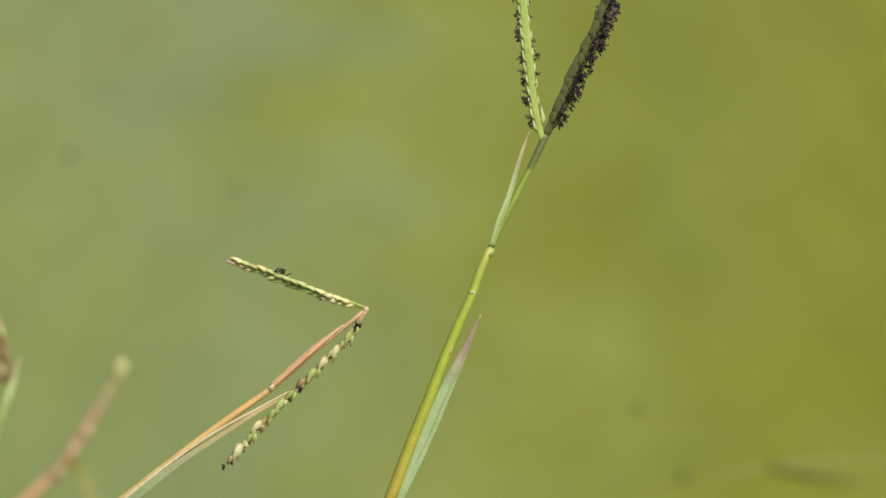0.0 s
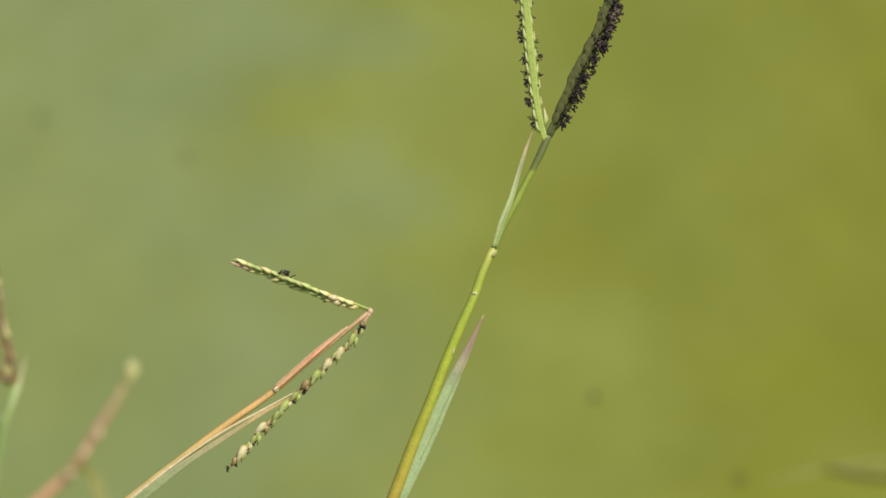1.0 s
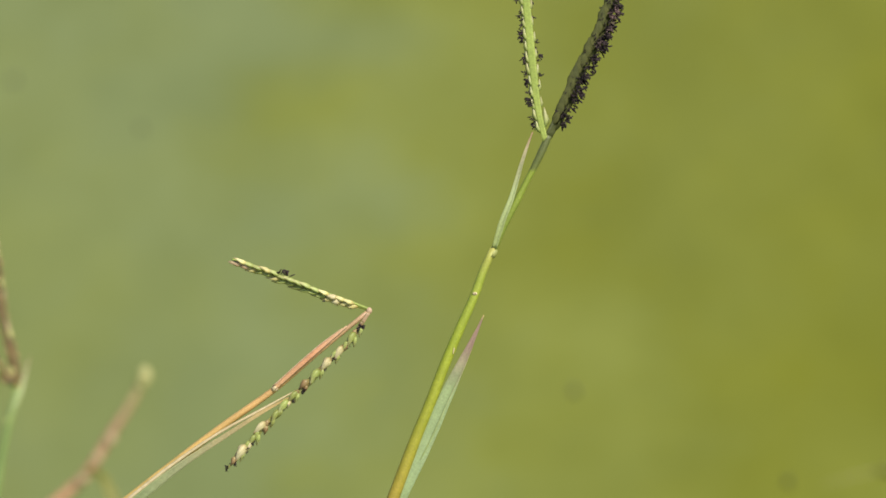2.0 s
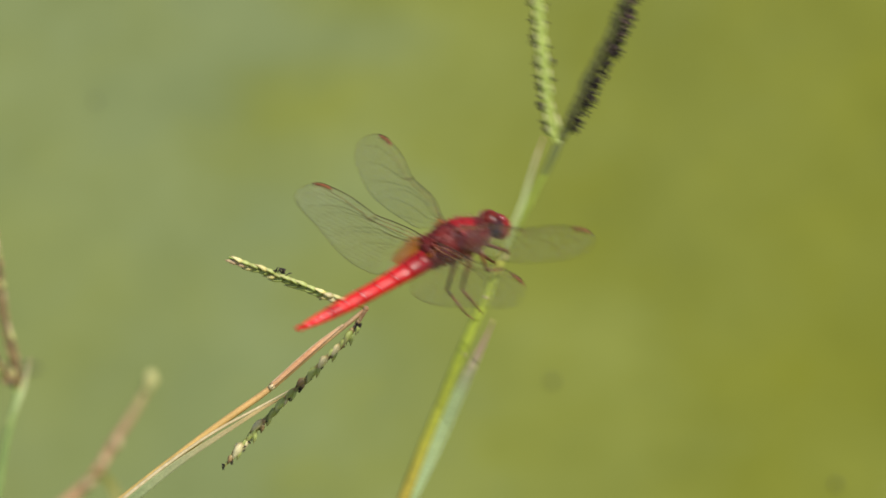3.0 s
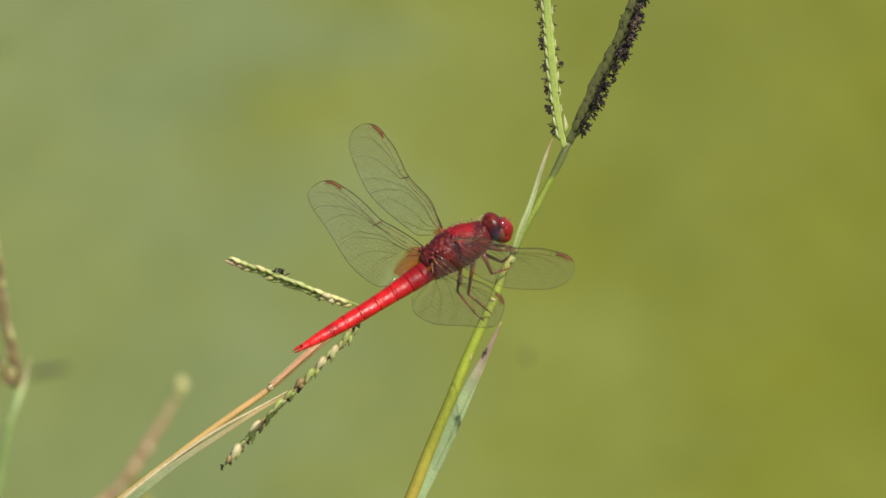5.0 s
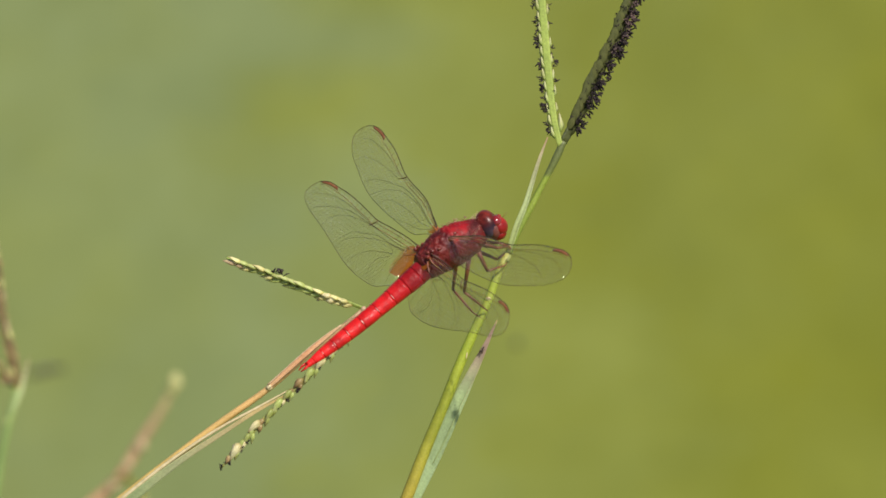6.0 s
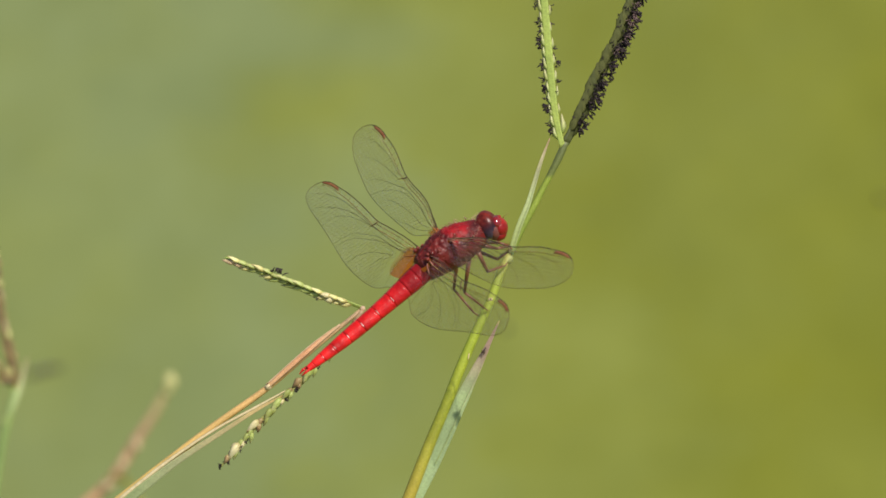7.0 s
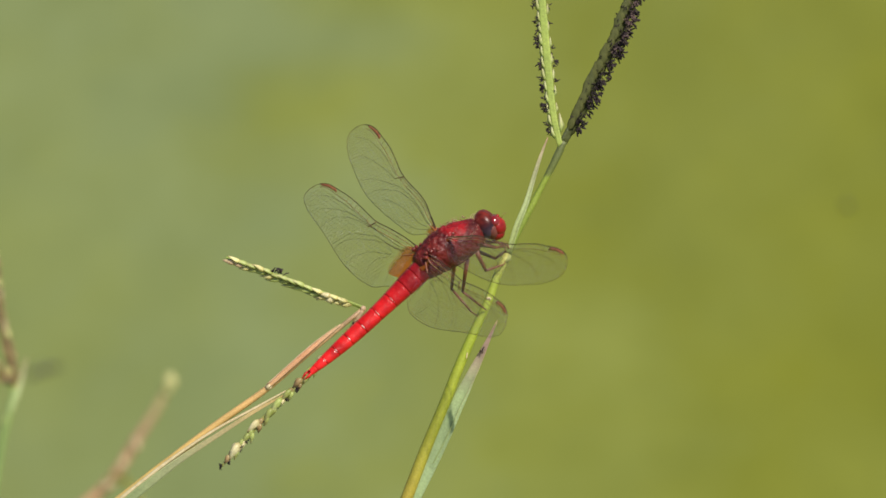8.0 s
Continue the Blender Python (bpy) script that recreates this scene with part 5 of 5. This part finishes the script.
    walk(FLOAT_B, drift([(0, 31.8, -26.3), (1, 24.7, -24.5), (1.5, 23.0, -24.1), (3.5, 16.4, -21.0), (4.5, 14.5, -19.0), (5.8, 12.4, -16.1), (8, 8.8, -10.9)], 40))
    walk(FLOAT_C, drift([(0, 39.1, -37.5), (1, 48.3, -37.8), (1.5, 52.4, -38.0), (3, 63.9, -38.6), (4.5, 78.6, -39.4), (8, 107.0, -41.2)], 80))
    walk(FLOAT_D, drift([(0, -83.0, -23.8), (1.7, -77.5, -21.0), (2.8, -70.1, -20.1), (3.5, -66.5, -19.9), (4.5, -64.2, -20.1), (6.5, -64.8, -20.3), (8, -65.0, -20.2)], 0))
    walk(FLOAT_E, drift([(0, 97.9, 17.5), (4, 85.9, 12.9), (6, 76.7, 9.3), (7, 71.2, 7.9), (8, 65.7, 6.7)], 70))
    walk(FLOAT_F, drift([(0, 59.3, -35.2), (1, 68.5, -35.3), (1.5, 72.6, -35.3), (3, 85.9, -35.7), (4.5, 99.7, -36.2), (8, 130.0, -37.1)], 6))
    walk(FLOAT_G, drift([(0, -33.5, 9.3), (0.5, -37.6, 11.8), (1, -41.6, 14.3), (1.5, -45.3, 16.8), (3, -56.4, 23.5), (5, -71.1, 32.2), (8, -93.1, 46.0)], 25))
    # the tiny fly comes late and then rides on the leaf
    seat = carried_by_perch(perch)
    walk(GNAT, [(0.0, FRAME @ pose(0.19, -0.12, 0.02)), (4.3, FRAME @ pose(0.12, -0.06, 0.01)), (4.48, FRAME @ pose(0.03, -0.02, 0.004))] + [
        (t, seat(t, (3.8, -15.4, 0.75)) @ pose(0, 0, 0, 0, 0, 60)) for t in (4.57, 4.7, 5.2, 5.8, 5.9, 6.0, 6.5, 7.0, 7.5, 8.0)])
    # arrival from the side, then the perch: thorax place, heading, turn away, roll
    fly = [(0.0, -620, 160, -120, 8, 14, 28), (0.8, -430, 120, -80, 8, 14, 28), (1.5, -240, 70, -40, 12, 14, 28),
           (2.0, -120, 36, -10, 18, 16, 28), (2.3, -52, 16, 3, 24, 18, 30), (2.5, -12, 5, 7, 29, 22, 32),
           (2.65, 3.2, 0.8, 7, 32, 23, 32), (2.8, 5.2, -0.18, 7.0, 33, 24.0, 32.0), (2.9, 1.91, 0.82, 7.0, 32, 24.0, 32.0),
           (2.9333, 0.91, 1.42, 7.0, 32, 24.0, 32.0), (2.9667, 0.91, 1.42, 7.0, 32, 24.0, 32.0), (3.0, 2.01, 0.91, 7.0, 32, 24.0, 33.0),
           (3.1, 4.29, -0.27, 7.0, 33, 26.0, 35.0), (3.2, 2.19, 0.64, 7.0, 33, 25.0, 34.0), (3.3, 1.09, 0.09, 7.0, 38, 20.0, 34.0),
           (3.4, 2.37, -1.28, 7.0, 37, 9.0, 42.0), (3.5, 1.46, -1.19, 7.0, 37, 13.0, 45.0), (3.6, 2.01, -0.64, 7.0, 37, 15.0, 37.0),
           (4.0, 2.19, -0.73, 7.0, 38.5, 15.0, 37.0), (4.4, 2.19, -0.64, 7.0, 38.5, 14.0, 36.0), (4.5, 2.55, 0.0, 7.0, 34, 10.0, 41.0),
           (4.6, 2.28, -0.18, 7.0, 35, 12.0, 34.0), (4.7, 2.19, -0.18, 7.0, 36, 13.0, 35.0), (5.8, 2.5, -0.6, 7.0, 38.5, 15.0, 36.0), (6.0, 1.46, 0.0, 7.0, 38.7, 14.7, 36.3),
           (6.4, 1.46, 0.0, 7.0, 39, 14.0, 37.0), (6.5, 1.37, 0.18, 7.0, 39, 13.0, 37.0), (6.6, 1.46, 0.0, 7.0, 39, 14.0, 37.0),
           (7.0, 1.46, -0.18, 7.0, 39, 13.0, 37.0), (8.0, 1.19, 0.0, 7.0, 39, 14.0, 37.0)]
    walk(FLY, [(t, fly_pose(*rest)) for t, *rest in fly])
    tail = [(0.0, 4.0), (2.5, 8.0), (2.8, 6.0), (2.9, 4.5), (3.0, 3.5), (3.1, 3.5),
            (3.2, 3.5), (3.3, -2.5), (3.4, 3.0), (3.5, 0.5), (3.6, 4.5), (4.0, 4.0),
            (4.4, 0.5), (4.4333, 2.0), (4.4667, -2.5), (4.5, 3.0), (4.5333, 8.0), (4.6, 8.5),
            (4.7, 8.5), (5.8, -0.8), (6.4, -0.5), (6.5, 0.0), (6.6, -0.8), (7.0, -1.5),
            (8.0, -4.5)]
    walk(ABD, [(t, Matrix.Translation(ABD_PIVOT) @ pose(0, 0, 0, 0, a, 0)) for t, a in tail])
    # head: turns and, while it is stretched out, a shift ahead and up
    head = [(0.0, -10, 0, 0, 0, 0), (2.6, -20, 0, -4, 0, 0), (2.8, -28, 0, -6, 0, 0), (3.2, -28, 0, -10, 0, 0),
            (3.3, -26, 0, -8, 0.3, 0), (3.3333, -20, 2, -4, 0.6, -0.2), (3.4, 16, 12, 2, 1.1, -0.4), (3.4667, 16, 12, 0, 1.1, -0.4),
            (3.5, 10, 10, -4, 1.1, -0.4), (3.6, -26, 4, -14, 0.2, 0), (4.0, -31, 0, -20, 0, 0), (4.4, -31, 0, -20, 0, 0),
            (4.5, -26, 4, -8, 0.1, -0.9), (4.6, -29, 3, -16, 0, 0), (4.7, -30, 2, -20, 0, 0), (5.8, -33, 0, -24, 0, 0), (8.0, -33, 0, -26, 0, 0)]
    walk(HEAD, [(t, Matrix.Translation(HEAD_PIVOT + Vector((dx, 0, dz)) * MM) @ pose(0, 0, 0, rx, ry, rz)) for t, rx, ry, rz, dx, dz in head])
    # wings: sweep ahead and lift
    fl = [(2.8, 20.0, 0.6), (2.9, 17.5, 5.9), (3.0, 17.4, 5.1), (3.1, 15.3, 4.9), (3.2, 16.1, 5.7),
          (3.3, 15.4, 9.0), (3.4, 16.2, 6.9), (3.5, 16.4, 6.4), (3.6, 16.5, 7.8), (4.0, 14.9, 7.2),
          (4.4, 14.0, 7.5), (4.4333, 14.0, 7.5), (4.4667, 12.0, -9.0), (4.5, 14.5, 7.1), (4.5333, 18.4, 23.0),
          (4.5667, 13.4, 9.3), (4.6, 13.4, 9.3), (4.7, 12.3, 9.6), (5.8, 16.9, 7.9), (6.0, 15.9, 6.6),
          (6.4, 15.3, 6.2), (6.5, 14.9, 5.8), (6.6, 15.0, 6.0), (7.0, 15.2, 6.2), (7.5, 15.6, 6.3),
          (8.0, 14.8, 6.8)]
    hl = [(2.8, -3.6, 8.2), (2.9, -2.1, 5.7), (3.0, -2.9, 4.9), (3.1, -4.2, 5.2), (3.2, -4.5, 6.0),
          (3.3, -0.5, 4.6), (3.4, -1.5, 4.6), (3.5, -1.0, 4.1), (3.6, -1.2, 6.3), (4.0, -2.6, 5.6),
          (4.4, -2.2, 6.2), (4.4333, -2.2, 6.2), (4.4667, -4.2, -7.5), (4.5, -2.0, 8.7), (4.5333, 1.2, 24.5),
          (4.5667, -2.1, 8.0), (4.6, -2.1, 8.0), (4.7, -2.0, 6.5), (5.8, 0.5, 5.8), (6.0, -0.2, 5.0),
          (6.4, -0.7, 4.5), (6.5, -1.3, 3.9), (6.6, -1.1, 4.2), (7.0, -0.8, 4.4), (7.5, -0.5, 4.1),
          (8.0, -0.7, 3.5)]
    fr = [(2.8, 15.7, 7.8), (2.9, 15.7, 8.2), (3.0, 13.7, 10.0), (3.1, 11.7, 10.4), (3.2, 13.7, 10.4),
          (3.3, 13.7, 10.0), (3.4, 16.2, 11.2), (3.5, 14.8, 7.1), (3.6, 15.5, 9.2), (4.0, 14.4, 8.3),
          (4.4, 13.2, 10.1), (4.4333, 13.2, 10.1), (4.4667, 15.2, -9.5), (4.5, 17.4, 5.2),
          (4.5333, 19.7, 19.5), (4.5667, 13.0, 8.6), (4.6, 13.0, 8.5), (4.7, 12.1, 8.3), (5.8, 11.9, 8.4),
          (6.0, 12.3, 8.6), (6.4, 13.1, 8.5), (6.5, 14.0, 8.4), (6.6, 13.9, 8.4), (7.0, 14.1, 8.4),
          (7.5, 14.1, 9.2), (8.0, 12.4, 10.2)]
    hr = [(2.8, -4.5, 6.1), (2.9, -2.7, 7.8), (3.0, -4.3, 6.9), (3.1, -5.3, 6.1), (3.2, -5.1, 5.7),
          (3.3, -3.6, 7.0), (3.4, -4.4, 5.2), (3.5, -2.6, 0.9), (3.6, -2.1, 6.1), (4.0, -1.9, 5.8),
          (4.4, -2.6, 7.0), (4.4333, -2.6, 7.0), (4.4667, -2.8, -10.5), (4.5, -0.5, 3.8), (4.5333, 1.8, 18.5),
          (4.5667, -1.2, 9.7), (4.6, -1.2, 9.7), (4.7, -2.5, 10.7), (5.8, -4.7, 6.5), (6.0, -4.0, 5.5),
          (6.4, -3.4, 6.0), (6.5, -2.9, 6.6), (6.6, -2.5, 6.8), (7.0, -2.2, 7.1), (7.5, -2.2, 7.0),
          (8.0, -3.8, 6.2)]
    for ob, key, side, rows, twist in ((FL, "FL", 1, fl, TWIST[0]), (FR, "FR", -1, fr, TWIST[1]), (HL, "HL", 1, hl, TWIST[2]), (HR, "HR", -1, hr, TWIST[3])):
        beat = []
        for i in range(40):
            up = 1 if (i + (key[0] == "H")) % 2 else -1
            beat.append((i / 15, 4.0 if key[0] == "F" else -8.0, 8.0 + 26.0 * up))
        walk(ob, [(t, wing_pose(ROOTS[key], side, sweep, lift, twist)) for t, sweep, lift in beat + rows])


motions()
